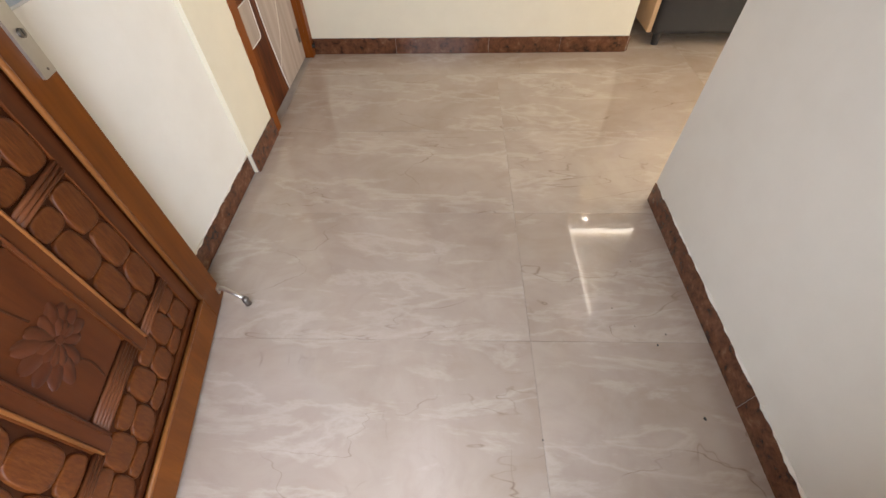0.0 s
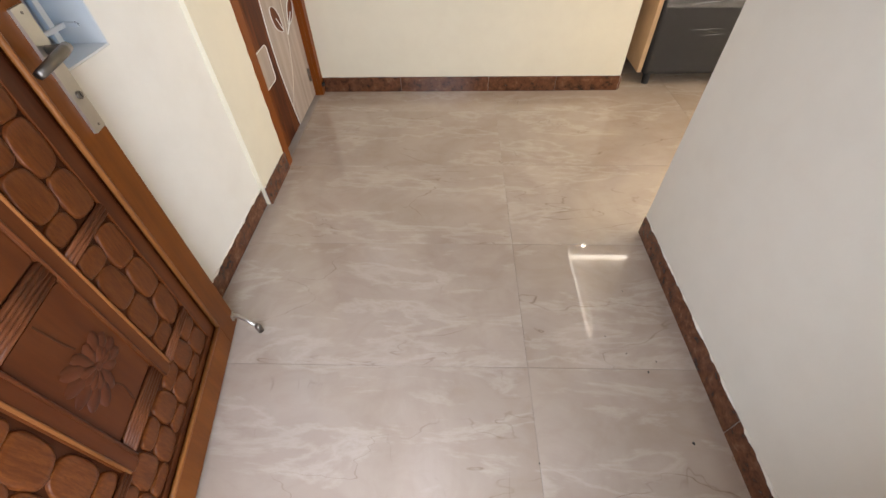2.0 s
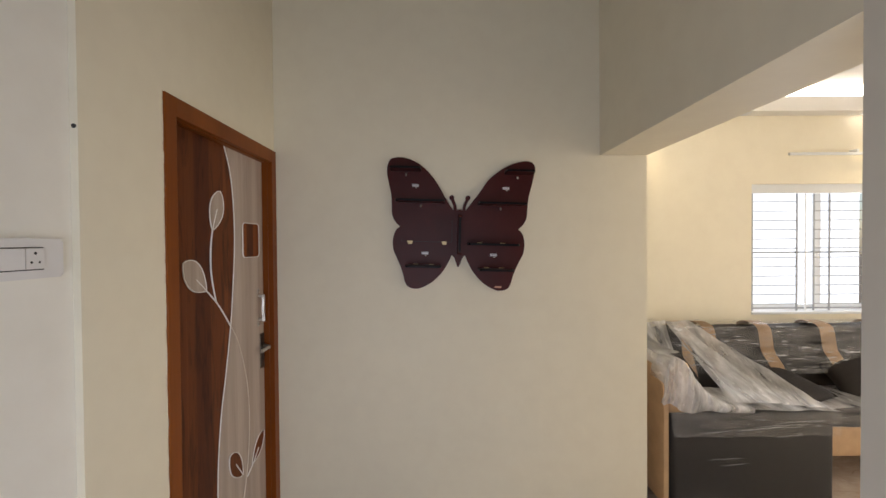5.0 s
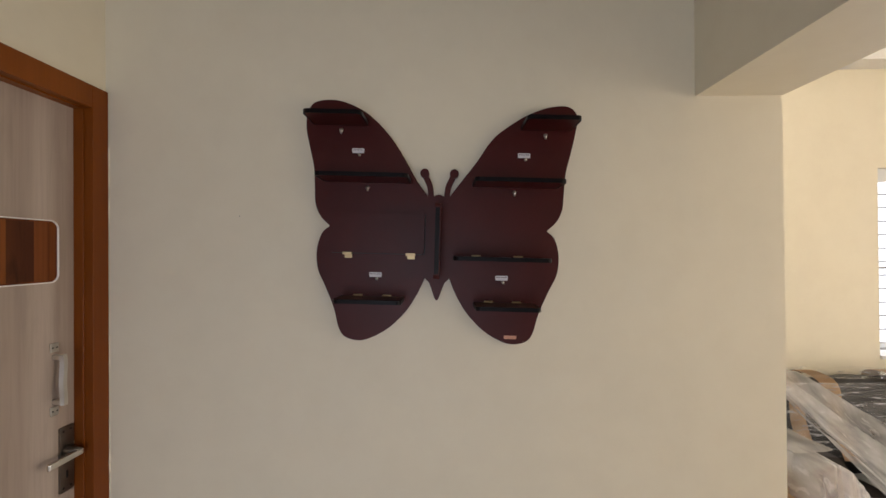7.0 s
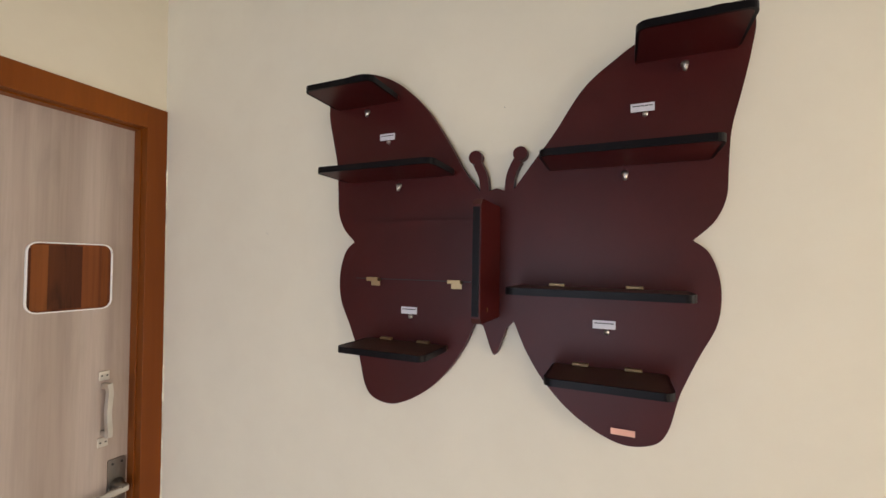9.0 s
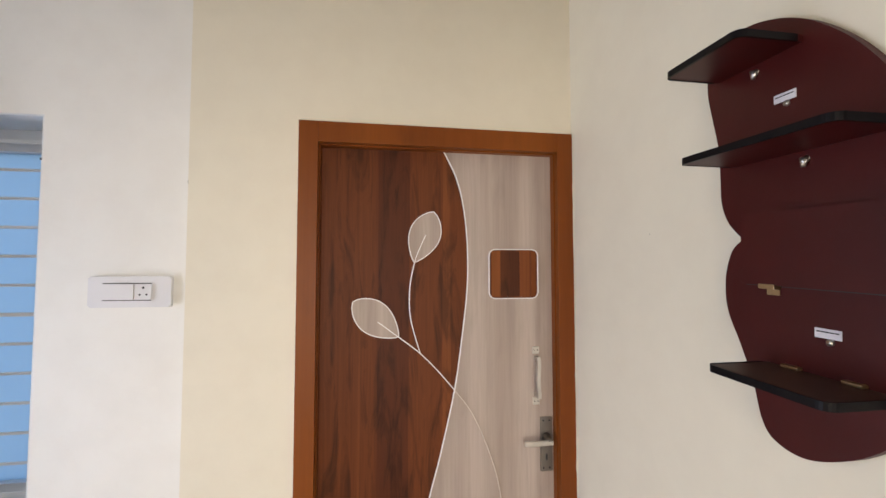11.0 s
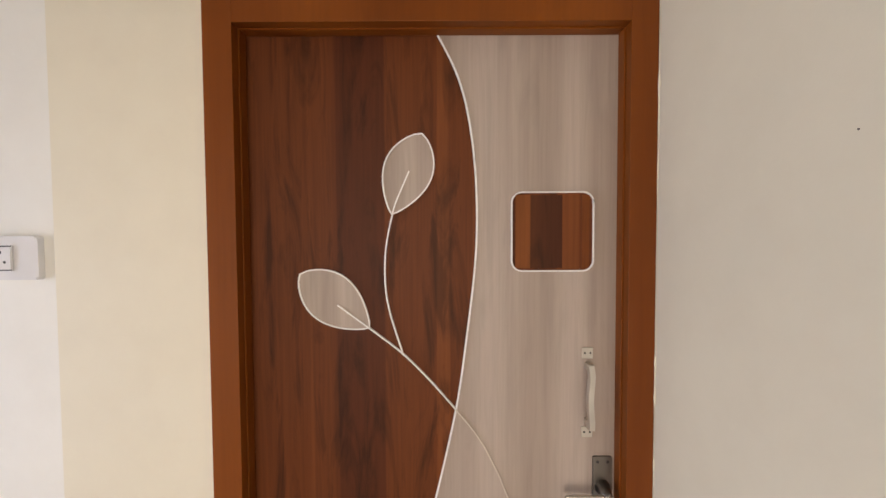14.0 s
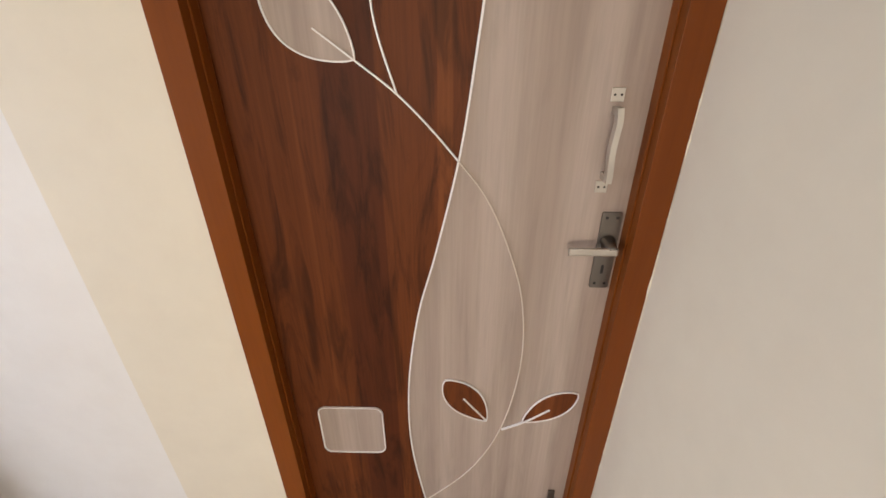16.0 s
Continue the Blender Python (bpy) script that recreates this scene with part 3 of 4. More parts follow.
    pull = part("pull_handle", ribbon(bmesh.new(), bar, to3, 0.016, 0.026, 0.036), STEEL, door, "pale satin steel pull handle")
    for v in (1.330, 1.208):
        part("handle_post", box(bmesh.new(), to3(-0.1265, v - 0.006, 0.003), to3(-0.1135, v + 0.008, 0.030), 0.002), STEEL, pull)
    for v in (1.357, 1.184):
        part("handle_foot", box(bmesh.new(), to3(-0.132, v - 0.012, 0.003), to3(-0.108, v + 0.012, 0.0065), 0.001), STEEL, pull)
        for u in (-0.126, -0.114):
            part("screw", tube(bmesh.new(), [to3(u, v, 0.006), to3(u, v, 0.0075)], 0.0022, 8), RUBBER, pull)
    part("floor_bolt", box(bmesh.new(), to3(-0.11, 0.12, 0.003), to3(-0.09, 0.20, 0.012), 0.002), DARK_STEEL, door)


bedroom_door()
holdback = thing("door_holdback", (0.030, -0.040, 0.0955), "dark door catch fixed on the skirting", "door catch", rz=0)
part("catch_plate", boxed((-0.004, 0.015, -0.045), (0.0, 0.027, -0.015), 0.001), RUBBER, holdback)
part("catch_body", boxed((-0.020, -0.006, -0.042), (0.004, 0.018, -0.018), 0.004), RUBBER, holdback)


def ragged(name, a, b, size, seed, mat, parent=None, step=0.012):
    """An uneven bead of paint and filler along a joint."""
    a, b = Vector(a), Vector(b)
    n = max(4, int((b - a).length / step))
    pts = [a.lerp(b, k / n) for k in range(n + 1)]
    rad = [max(0.0006, size * (0.55 + 1.5 * noise.noise(p * 22 + Vector((seed, 0, 0))) + 0.8 * noise.noise(p * 70 + Vector((0, seed, 0))))) for p in pts]
    return part(name, tube(bmesh.new(), pts, size, 6, rad), mat, parent, "", True)


FILLER = plain("pale_filler", (0.78, 0.74, 0.66), 0.8, wear=0.1)
filler = thing("joint_filler", (0, 0, 0), "uneven pale filler and paint along door frame and skirting joints", "joint filler", kind="structure")
ragged("filler_bead", (COL_X + 0.001, -0.9055, 0.1), (COL_X + 0.001, -0.9055, 2.10), 0.0017, 1, CREAM, filler)
ragged("filler_bead", (COL_X + 0.001, -0.905, 2.101), (COL_X + 0.001, -0.004, 2.101), 0.0026, 2, CREAM, filler)
ragged("filler_bead", (0.019, -0.001, 0.1), (0.019, -0.001, 2.10), 0.0016, 3, WALL, filler)
ragged("filler_bead", (RIGHT_X - 0.001, SOUTH_Y + 0.01, 0.099), (RIGHT_X - 0.001, END_Y, 0.099), 0.0050, 4, FILLER, filler)
ragged("filler_bead", (0.02, -0.001, 0.099), (LIVING_X, -0.001, 0.099), 0.0022, 5, FILLER, filler)
ragged("filler_bead", (NEAR_X + 0.001, SOUTH_Y + 0.02, 0.097), (NEAR_X + 0.001, STEP_Y, 0.097), 0.0055, 6, FILLER, filler)
ragged("filler_bead", (COL_X + 0.001, STEP_Y, 0.099), (COL_X + 0.001, -0.906, 0.099), 0.0030, 7, FILLER, filler)


# ---- entrance door ----
def entrance_door():
    door = thing("entrance_door", (0.1, -1.9, 0.012), "open carved teak entrance door with pebble and flower relief", "door")
    door.matrix_world = pose(0.1015, -1.9114, 0.012, 0.39, -1.0, -79.77)
    W, H, T, MID = 0.955, 2.05, 0.038, 0.490
    LOW, HIGH = 0.122, 1.812
    part("door_leaf", boxed((0.0, -T, 0), (W, -0.016, H)), TEAK_GROOVE_SHADE, door, "recessed teak panel, groove shade put into its colour")
    for lo, hi in (((0, -0.016, 0), (0.108, 0, H)), ((W - 0.085, -0.016, 0), (W, 0, H))):
        part("stile", boxed(lo, hi, 0.003), TEAK, door, "smooth orange teak stile")
    for z0, z1 in ((0, LOW - 0.012), (HIGH + 0.012, H)):
        part("rail", boxed((0.108, -0.016, z0), (W - 0.085, 0.0003, z1), 0.003), TEAK, door, "smooth orange teak rail")

    def to3(u, v, d):
        return Vector((u, d, v))
    for u in (0.113, W - 0.090):
        part("bead_moulding", tube(bmesh.new(), [(u, -0.001, LOW - 0.008), (u, -0.001, HIGH + 0.008)], 0.0066, 10), TEAK_BEAD_LIT, door, "raised bead", True)
    for z in (LOW - 0.005, HIGH + 0.005):
        part("bead_moulding", tube(bmesh.new(), [(0.113, -0.0005, z), (W - 0.090, -0.0005, z)], 0.0066, 10), TEAK_BEAD_LIT, door, "raised bead", True)
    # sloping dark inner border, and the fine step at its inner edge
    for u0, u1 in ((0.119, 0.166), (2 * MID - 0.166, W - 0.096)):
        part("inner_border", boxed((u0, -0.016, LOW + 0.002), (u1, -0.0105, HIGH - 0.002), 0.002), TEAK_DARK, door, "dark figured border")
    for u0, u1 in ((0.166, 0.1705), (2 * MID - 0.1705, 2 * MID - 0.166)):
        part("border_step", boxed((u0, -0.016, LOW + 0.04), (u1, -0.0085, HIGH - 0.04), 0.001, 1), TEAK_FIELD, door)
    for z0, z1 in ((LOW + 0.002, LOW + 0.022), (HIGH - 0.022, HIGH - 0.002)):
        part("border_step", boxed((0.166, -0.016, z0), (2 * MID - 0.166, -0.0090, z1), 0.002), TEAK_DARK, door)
    for s in (-1, 1):
        u = MID + s * 0.122
        part("centre_moulding", prism(bmesh.new(), [(u - 0.024, 0.300), (u - 0.012, 0.282), (u + 0.012, 0.282), (u + 0.024, 0.300), (u + 0.024, HIGH - 0.172), (u - 0.024, HIGH - 0.172)], to3, -0.016, -0.0065, 0.005), TEAK_FIELD, door, "smooth upright moulding")
        for e in (-0.020, 0.019):
            part("centre_bead", tube(bmesh.new(), [(u + e, -0.0065, 0.300), (u + e, -0.0065, HIGH - 0.175)], 0.0042, 8), TEAK_BEAD_LIT if e * s > 0 else TEAK_FIELD, door, "", True)
    # pebbles in two staggered columns on each side, parted by thin grooves
    rnd = random.Random(4)
    shapes = []
    for k in range(6):
        bm = bmesh.new()
        ring, n = [], 18
        skew, squeeze = rnd.uniform(-0.09, 0.09), rnd.uniform(-0.10, 0.10)
        for j in range(n):
            a = 2 * math.pi * j / n
            c, s = math.cos(a), math.sin(a)
            u, v = abs(c) ** 0.62 * math.copysign(1, c), abs(s) ** 0.62 * math.copysign(1, s)
            ring.append((u * (1 - squeeze * v) + rnd.uniform(-0.02, 0.02), v + skew * u + rnd.uniform(-0.02, 0.02)))
        layers = [[bm.verts.new((u * f, h, v * g)) for u, v in ring] for f, g, h in ((1, 1, 0), (0.975, 0.985, 0.0040), (0.90, 0.925, 0.0062), (0.70, 0.74, 0.0070))]
        for lower, upper in zip(layers, layers[1:]):
            for j in range(n):
                i = (j + 1) % n
                bm.faces.new((lower[j], lower[i], upper[i], upper[j]))
        bm.faces.new(layers[-1])
        bmesh.ops.recalc_face_normals(bm, faces=bm.faces)
        me = bpy.data.meshes.new("carved_pebble")
        bm.to_mesh(me)
        bm.free()
        me.materials.append(TEAK_PEBBLE)
        for p in me.polygons:
            p.use_smooth = True
        shapes.append(me)
    bands = (0.305, 0.706, 1.083, 1.486)
    edges = (0.150,) + bands + (HIGH - 0.165, HIGH - 0.028)
    for side in (-1, 1):
        for col, off in enumerate((0.278, 0.196)):
            for n, (za, zb) in enumerate(zip(edges, edges[1:])):
                if n in (0, 5):
                    continue
                za, zb = za + (0.020 if n else 0), zb - (0.020 if n < 4 else 0.004)
                count = max(1, round((zb - za) / 0.116))
                pitch = (zb - za) / count
                cuts = [za + pitch * k for k in range(count + 1)]
                if col:
                    cuts = [za] + [za + pitch * (k + 0.5) for k in range(count)] + [zb]
                for z0, z1 in zip(cuts, cuts[1:]):
                    ob = new("carved_pebble", rnd.choice(shapes))
                    ob.parent = door
                    ob.location = (MID + side * off + rnd.uniform(-0.002, 0.002), -0.016, (z0 + z1) / 2)
                    ob.scale = (0.0428 * rnd.uniform(0.97, 1.02), 1, (z1 - z0) / 2 + 0.0004)
                    ob.rotation_euler = (0, radians(rnd.uniform(-4, 4)), 0)
    # the end panels are pebbled right across
    for z0, z1 in ((0.150, 0.292), (HIGH - 0.172, HIGH - 0.026)):
        for col in range(8):
            mid_z = z0 + (z1 - z0) * (0.32 if col % 2 else 0.62)
            for a, b in ((z0, mid_z), (mid_z, z1)):
                ob = new("carved_pebble", rnd.choice(shapes))
                ob.parent = door
                ob.location = (0.211 + 0.0797 * col, -0.016, (a + b) / 2)
                ob.scale = (0.0410, 1, (b - a) / 2 + 0.0004)
                ob.rotation_euler = (0, radians(rnd.uniform(-5, 5)), 0)
    # reeded bands: three slim reeds over the pebbles, five across the middle
    for z in bands:
        for u0, u1 in ((0.172, MID - 0.146), (MID + 0.146, 2 * MID - 0.172)):
            for k in range(3):
                v = z - 0.011 + 0.011 * k
                part("reeded_band", tube(bmesh.new(), [(u0, -0.0095, v), (u1, -0.0095, v)], 0.0056, 8), TEAK_BAND, door, "reeded band", True)
        for k in range(5):
            v = z + 0.006 + 0.0105 * k
            part("reeded_band", tube(bmesh.new(), [(MID - 0.098, -0.0105, v), (MID + 0.098, -0.0105, v)], 0.0060, 8), TEAK_BAND, door, "reeded band", True)
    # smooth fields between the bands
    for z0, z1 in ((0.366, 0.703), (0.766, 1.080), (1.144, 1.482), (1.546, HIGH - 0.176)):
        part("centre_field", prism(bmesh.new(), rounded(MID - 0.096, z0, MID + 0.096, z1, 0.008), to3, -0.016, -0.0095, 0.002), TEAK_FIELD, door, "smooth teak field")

    def petal(angle, length, width, cu, cv, lift=0.007):
        bm, n = bmesh.new(), 10
        a = radians(angle)
        d, s = Vector((math.cos(a), math.sin(a))), Vector((-math.sin(a), math.cos(a)))
        rows = []
        for k in range(n + 1):
            t = k / n
            w = width * math.sin(math.pi * min(1, t * 0.97 + 0.015)) ** 0.5 * (0.55 + 0.65 * t)
            p = Vector((cu, cv)) + d * (length * t)
            rows.append([bm.verts.new(to3(*(p + s * w * q), -0.0098 + lift * h * math.sin(math.pi * (t * 0.9 + 0.05)) ** 0.5)) for q, h in ((-1, 0), (-0.75, 0.8), (0, 1), (0.75, 0.8), (1, 0))])
        for r, q in zip(rows, rows[1:]):
            for j in range(4):
                bm.faces.new((r[j], r[j + 1], q[j + 1], q[j]))
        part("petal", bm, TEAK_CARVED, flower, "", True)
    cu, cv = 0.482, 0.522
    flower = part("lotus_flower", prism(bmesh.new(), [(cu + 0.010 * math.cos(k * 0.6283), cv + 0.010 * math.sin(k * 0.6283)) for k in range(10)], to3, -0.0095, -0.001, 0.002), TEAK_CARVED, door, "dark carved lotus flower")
    for a in (-80, -55, -29, -3, 23, 49, 72):
        petal(a, 0.094 if abs(a) < 60 else 0.070, 0.0195, cu, cv)
    for a in (-42, -16, 10, 36):
        petal(a, 0.056, 0.0150, cu, cv, 0.010)
    for a in (112, 136, 160, 184, 208, 232):
        petal(a, 0.076 if 130 < a < 220 else 0.058, 0.0180, cu, cv)
    for a in (150, 174, 198):
        petal(a, 0.048, 0.014, cu, cv, 0.010)
    # stem grooves drawn as thin strips, their shade in the colour
    for line in ([(0.486, 0.455), (0.478, 0.42), (0.488, 0.372)], [(0.480, 0.590), (0.488, 0.630), (0.497, 0.697)]):
        part("stem", ribbon(bmesh.new(), spline(line, 5), to3, 0.005, -0.0098, -0.0078), TEAK_GROOVE_SHADE, flower)
    # lock
    lock = part("lock_plate", prism(bmesh.new(), rounded(0.010, 0.832, 0.054, 1.092, 0.003), to3, 0.0, 0.007, 0.001), STEEL, door, "long satin steel lock plate")
    part("key_cylinder", tube(bmesh.new(), [(0.031, 0.006, 0.915), (0.031, 0.012, 0.915)], 0.009, 14), DARK_STEEL, lock)
    part("keyhole", boxed((0.0295, 0.0115, 0.910), (0.0325, 0.0128, 0.922)), RUBBER, lock)
    for v in (0.845, 1.080):
        part("screw", tube(bmesh.new(), [(0.031, 0.006, v), (0.031, 0.0085, v)], 0.003, 8), DARK_STEEL, lock)
    part("lever_neck", tube(bmesh.new(), [(0.030, 0.006, 1.010), (0.034, 0.045, 1.012)], 0.010, 12), DARK_STEEL, lock, smooth=True)
    part("lever", tube(bmesh.new(), [(0.030, 0.046, 1.014), (0.060, 0.055, 1.016), (0.110, 0.057, 1.014), (0.160, 0.052, 1.008)], 0.010, 10, [0.010, 0.011, 0.0105, 0.009]), DARK_STEEL, lock, "dark lever handle", True)
    # foot stay at the bottom corner
    stay = part("floor_stay", boxed((0.004, 0.0, 0.030), (0.030, 0.006, 0.058), 0.001), STEEL, door, "steel foot stay")
    part("stay_arm", tube(bmesh.new(), [(0.017, 0.002, 0.046), (0.020, 0.022, 0.045), (0.036, 0.050, 0.038), (0.062, 0.090, 0.026)], 0.0065, 8, [0.011, 0.008, 0.0065, 0.0065]), STEEL, stay, smooth=True)
    part("stay_foot", tube(bmesh.new(), [(0.066, 0.094, 0.036), (0.068, 0.097, 0.026), (0.070, 0.099, 0.012), (0.070, 0.100, 0.002)], 0.012, 10, [0.008, 0.012, 0.010, 0.012]), DARK_STEEL, stay, smooth=True)


entrance_door()
frame_ent = thing("door_2", (0.73, SOUTH_Y - 0.1, 0), "varnished teak frame of the entrance doorway", "door frame", kind="structure")
for lo, hi in (((-0.47, -0.06, 0), (-0.415, 0.098, 2.12)), ((0.415, -0.06, 0), (0.47, 0.098, 2.12)), ((-0.415, -0.06, 2.065), (0.415, 0.098, 2.12))):
    part("frame_piece", boxed(lo, hi, 0.003), FRAME_WOOD, frame_ent)


# ---- switch box, plugs, wall card ----
def switch_box():
    sw = thing("switch_socket", (NEAR_X, -1.370, 1.57), "white modular switch and socket plate", "switch")

    def to3(u, v, d):
        return Vector((d, u, v))
    part("surround", prism(bmesh.new(), rounded(-0.110, -0.045, 0.110, 0.045, 0.006), to3, 0.0, 0.014, 0.006), WHITE_PLASTIC, sw)
    part("insert", prism(bmesh.new(), rounded(-0.072, -0.026, 0.060, 0.026, 0.002), to3, 0.014, 0.0165, 0.001), WHITE_PLASTIC, sw)
    part("rocker", prism(bmesh.new(), rounded(-0.050, -0.022, 0.012, 0.022, 0.002), to3, 0.0165, 0.021, 0.0015), WHITE_PLASTIC, sw)
    sock = part("socket", prism(bmesh.new(), rounded(0.016, -0.022, 0.058, 0.022, 0.002), to3, 0.0165, 0.019, 0.001), WHITE_PLASTIC, sw)
    for u, v, r in ((0.037, 0.012, 0.0035), (0.028, -0.008, 0.0028), (0.046, -0.008, 0.0028)):
        part("socket_hole", tube(bmesh.new(), [to3(u, v, 0.0185), to3(u, v, 0.0196)], r, 10), INK, sock)
    for v in (0.0245, -0.0245):
        part("gap", boxed((0.0164, -0.070, v - 0.0012), (0.0172, 0.058, v + 0.0012)), INK, sw)


switch_box()
for x, y, z, r in ((0.000, STEP_Y, 1.897, 0.0055), (NEAR_X - 0.003, WIN[1] - 0.004, 1.955, 0.0035)):
    plug = thing("wall_plug", (x, y, z), "small dark screw plug in the painted wall", "screw")
    part("plug_body", tube(bmesh.new(), [(0, 0.002, 0), (0, -0.003, 0)], r, 10), RUBBER, plug)

for x, z, size in ((0.415, 1.722, 0.0011), (1.032, 1.941, 0.0009)):
    mark = thing("wall_nail", (x, 0, z), "tiny dark nail head in the cream painted wall", "nail")
    part("nail_head", tube(bmesh.new(), [(0, 0.001, 0), (0, -0.001, 0)], size, 8), DARK_STEEL, mark)

card = thing("wall_panel", (RIGHT_X, -2.165, 1.415), "blue-grey panel with black corner guards on the wall", "wall panel")
part("sheet", boxed((-0.012, -0.27, 0.004), (0, 0.27, 0.410), 0.001), GREY_PANEL, card)
for sy in (-1, 1):
    for z0, sz in ((0.0, 1), (0.414, -1)):
        bm = bmesh.new()
        e = 0.274 * sy
        for (ya, za, yb, zb) in ((e, z0, e - 0.045 * sy, z0 + 0.018 * sz), (e, z0 + 0.018 * sz, e - 0.020 * sy, z0 + 0.045 * sz)):
            box(bm, (-0.016, min(ya, yb), min(za, zb)), (0.0, max(ya, yb), max(za, zb)))
        part("corner_guard", bm, RUBBER, card, "black corner guard")


# ---- butterfly shelf ----
def butterfly():
    CX = 1.015
    but = thing("butterfly_shelf", (CX, 0, 1.70), "maroon butterfly shaped wall shelf with black edged ledges", "wall shelf")
    but.matrix_world = pose(CX, 0, 1.70, 0, 1.9, 0)
    off = Vector(but.location)

    def to3(u, v, d):
        return Vector((u, -d, v))
    half = [(0.030, 0.072), (0.067, 0.122), (0.107, 0.175), (0.155, 0.247), (0.208, 0.291), (0.262, 0.324), (0.322, 0.346), (0.376, 0.349), (0.404, 0.322),
            (0.399, 0.270), (0.387, 0.212), (0.373, 0.150), (0.369, 0.090), (0.366, 0.045), (0.350, 0.008), (0.321, -0.021)]
    lower = [(0.321, -0.021), (0.344, -0.042), (0.358, -0.090), (0.354, -0.148), (0.328, -0.205), (0.303, -0.265), (0.286, -0.325), (0.262, -0.351), (0.212, -0.356),
             (0.148, -0.325), (0.095, -0.275), (0.060, -0.222), (0.036, -0.168)]
    right = spline(half, 6) + spline(lower, 6)[1:]
    higher = [(0.030, 0.072), (0.065, 0.117), (0.102, 0.181), (0.149, 0.250), (0.207, 0.308), (0.263, 0.340), (0.320, 0.354), (0.374, 0.346), (0.394, 0.318)]
    left = [(-u, v) for u, v in reversed(spline(higher + half[9:], 6) + spline(lower, 6)[1:])]
    tail = [(0.022, -0.182), (0.008, -0.222), (0.0, -0.234), (-0.008, -0.222), (-0.022, -0.182)]
    head = [(-0.016, 0.074), (0.0, 0.080), (0.016, 0.074)]
    outline = right + spline(tail, 3) + left + spline(head, 3)
    board = part("board", prism(bmesh.new(), outline, to3, 0.002, 0.019, 0.0005), MAROON, but, "flat maroon butterfly board")
    for s in (1, -1):
        line = [(s * u, v) for u, v in ((0.023, 0.060), (0.027, 0.102), (0.040, 0.131))]
        run = spline(line, 4)
        dirs = [(Vector(run[min(i + 1, len(run) - 1)]) - Vector(run[max(i - 1, 0)])).normalized() for i in range(len(run))]
        edge = [(p[0] - d.y * 0.0085, p[1] + d.x * 0.0085) for p, d in zip(run, dirs)] + [(p[0] + d.y * 0.0085, p[1] - d.x * 0.0085) for p, d in reversed(list(zip(run, dirs)))]
        part("antenna", prism(bmesh.new(), edge, to3, 0.0023, 0.0193), MAROON, but)
        part("antenna_knob", prism(bmesh.new(), [(s * 0.044 + 0.0135 * math.cos(k * math.pi / 9), 0.143 + 0.0135 * math.sin(k * math.pi / 9)) for k in range(18)], to3, 0.0025, 0.0195, 0.001), MAROON, but)
    # ledges: from, to, height, folds down on hinges
    for u0, u1, v, hinged in ((-0.373, -0.215, 0.283, False), (-0.337, -0.085, 0.115, False), (-0.277, -0.095, -0.230, True),
                              (0.238, 0.382, 0.281, False), (0.100, 0.345, 0.110, False), (0.048, 0.311, -0.106, True), (0.110, 0.285, -0.240, True)):
        r = 0.014
        arc = [(radians(15 * k), r) for k in range(7)]
        front = [(u1 - r + q * math.cos(a), 0.132 - r + q * math.sin(a)) for a, q in arc] + [(u0 + r - q * math.sin(a), 0.132 - r + q * math.cos(a)) for a, q in arc]
        outl = [(u0, 0.019), (u1, 0.019)] + front
        ledge = part("ledge", prism(bmesh.new(), [(u, -d) for u, d in outl], lambda a, b, d: Vector((a, b, d)), v - 0.0048, v + 0.0048), LEDGE if hinged else MAROON, but, "dusty brown ledge board" if hinged else "maroon ledge board")
        e = 0.0016
        def rim(q):
            return [(u1 - r + q * math.cos(a), 0.132 - r + q * math.sin(a)) for a, _ in arc] + [(u0 + r - q * math.sin(a), 0.132 - r + q * math.cos(a)) for a, _ in arc]
        outer = [(u1 + e, 0.030)] + rim(r + e) + [(u0 - e, 0.030)]
        inner = [(u0 + e, 0.030)] + rim(r - 2 * e)[::-1] + [(u1 - e, 0.030)]
        bm = prism(bmesh.new(), [(u, -d) for u, d in outer + inner], lambda a, b, d: Vector((a, b, d)), v - 0.0056, v + 0.0056)
        part("edge_band", bm, BLACK_EDGE, ledge, "black edge band")
        if hinged:
            for u in (u0 + 0.25 * (u1 - u0), u0 + 0.72 * (u1 - u0)):
                part("hinge", boxed((u - 0.013, -0.030, v + 0.0052), (u + 0.013, -0.0192, v + 0.0100), 0.001), BRASS, ledge, "brass hinge")
        else:
            um = (u0 + u1) / 2
            part("screw_cap", tube(bmesh.new(), [(um, -0.0195, v - 0.018), (um, -0.024, v - 0.018), (um, -0.025, v - 0.030)], 0.006, 8, [0.006, 0.006, 0.003]), STEEL, ledge, "clear screw cap", True)
    # closed flap, and the folded book-like post on the body
    flap = part("flap", prism(bmesh.new(), rounded(-0.314, -0.098, -0.040, 0.022, 0.006), to3, 0.0195, 0.031, 0.001), MAROON, but, "closed maroon flap")
    # thin ink strips on the board draw the shade round the flap
    part("flap_shade_strip", boxed((-0.314, -0.0200, -0.1005), (-0.040, -0.0190, -0.0985)), INK, flap, "dark strip drawn for the shade under the flap")
    part("flap_shade_strip", boxed((-0.0398, -0.0200, -0.098), (-0.0375, -0.0190, 0.020)), INK, flap, "dark strip drawn for the shade beside the flap")
    for u in (-0.265, -0.079):
        part("hinge", boxed((u - 0.014, -0.0335, -0.104), (u + 0.014, -0.0195, -0.096), 0.001), BRASS, flap, "brass hinge")
        part("hinge_plate", boxed((u - 0.010, -0.0205, -0.114), (u + 0.012, -0.0193, -0.104)), BRASS, flap)
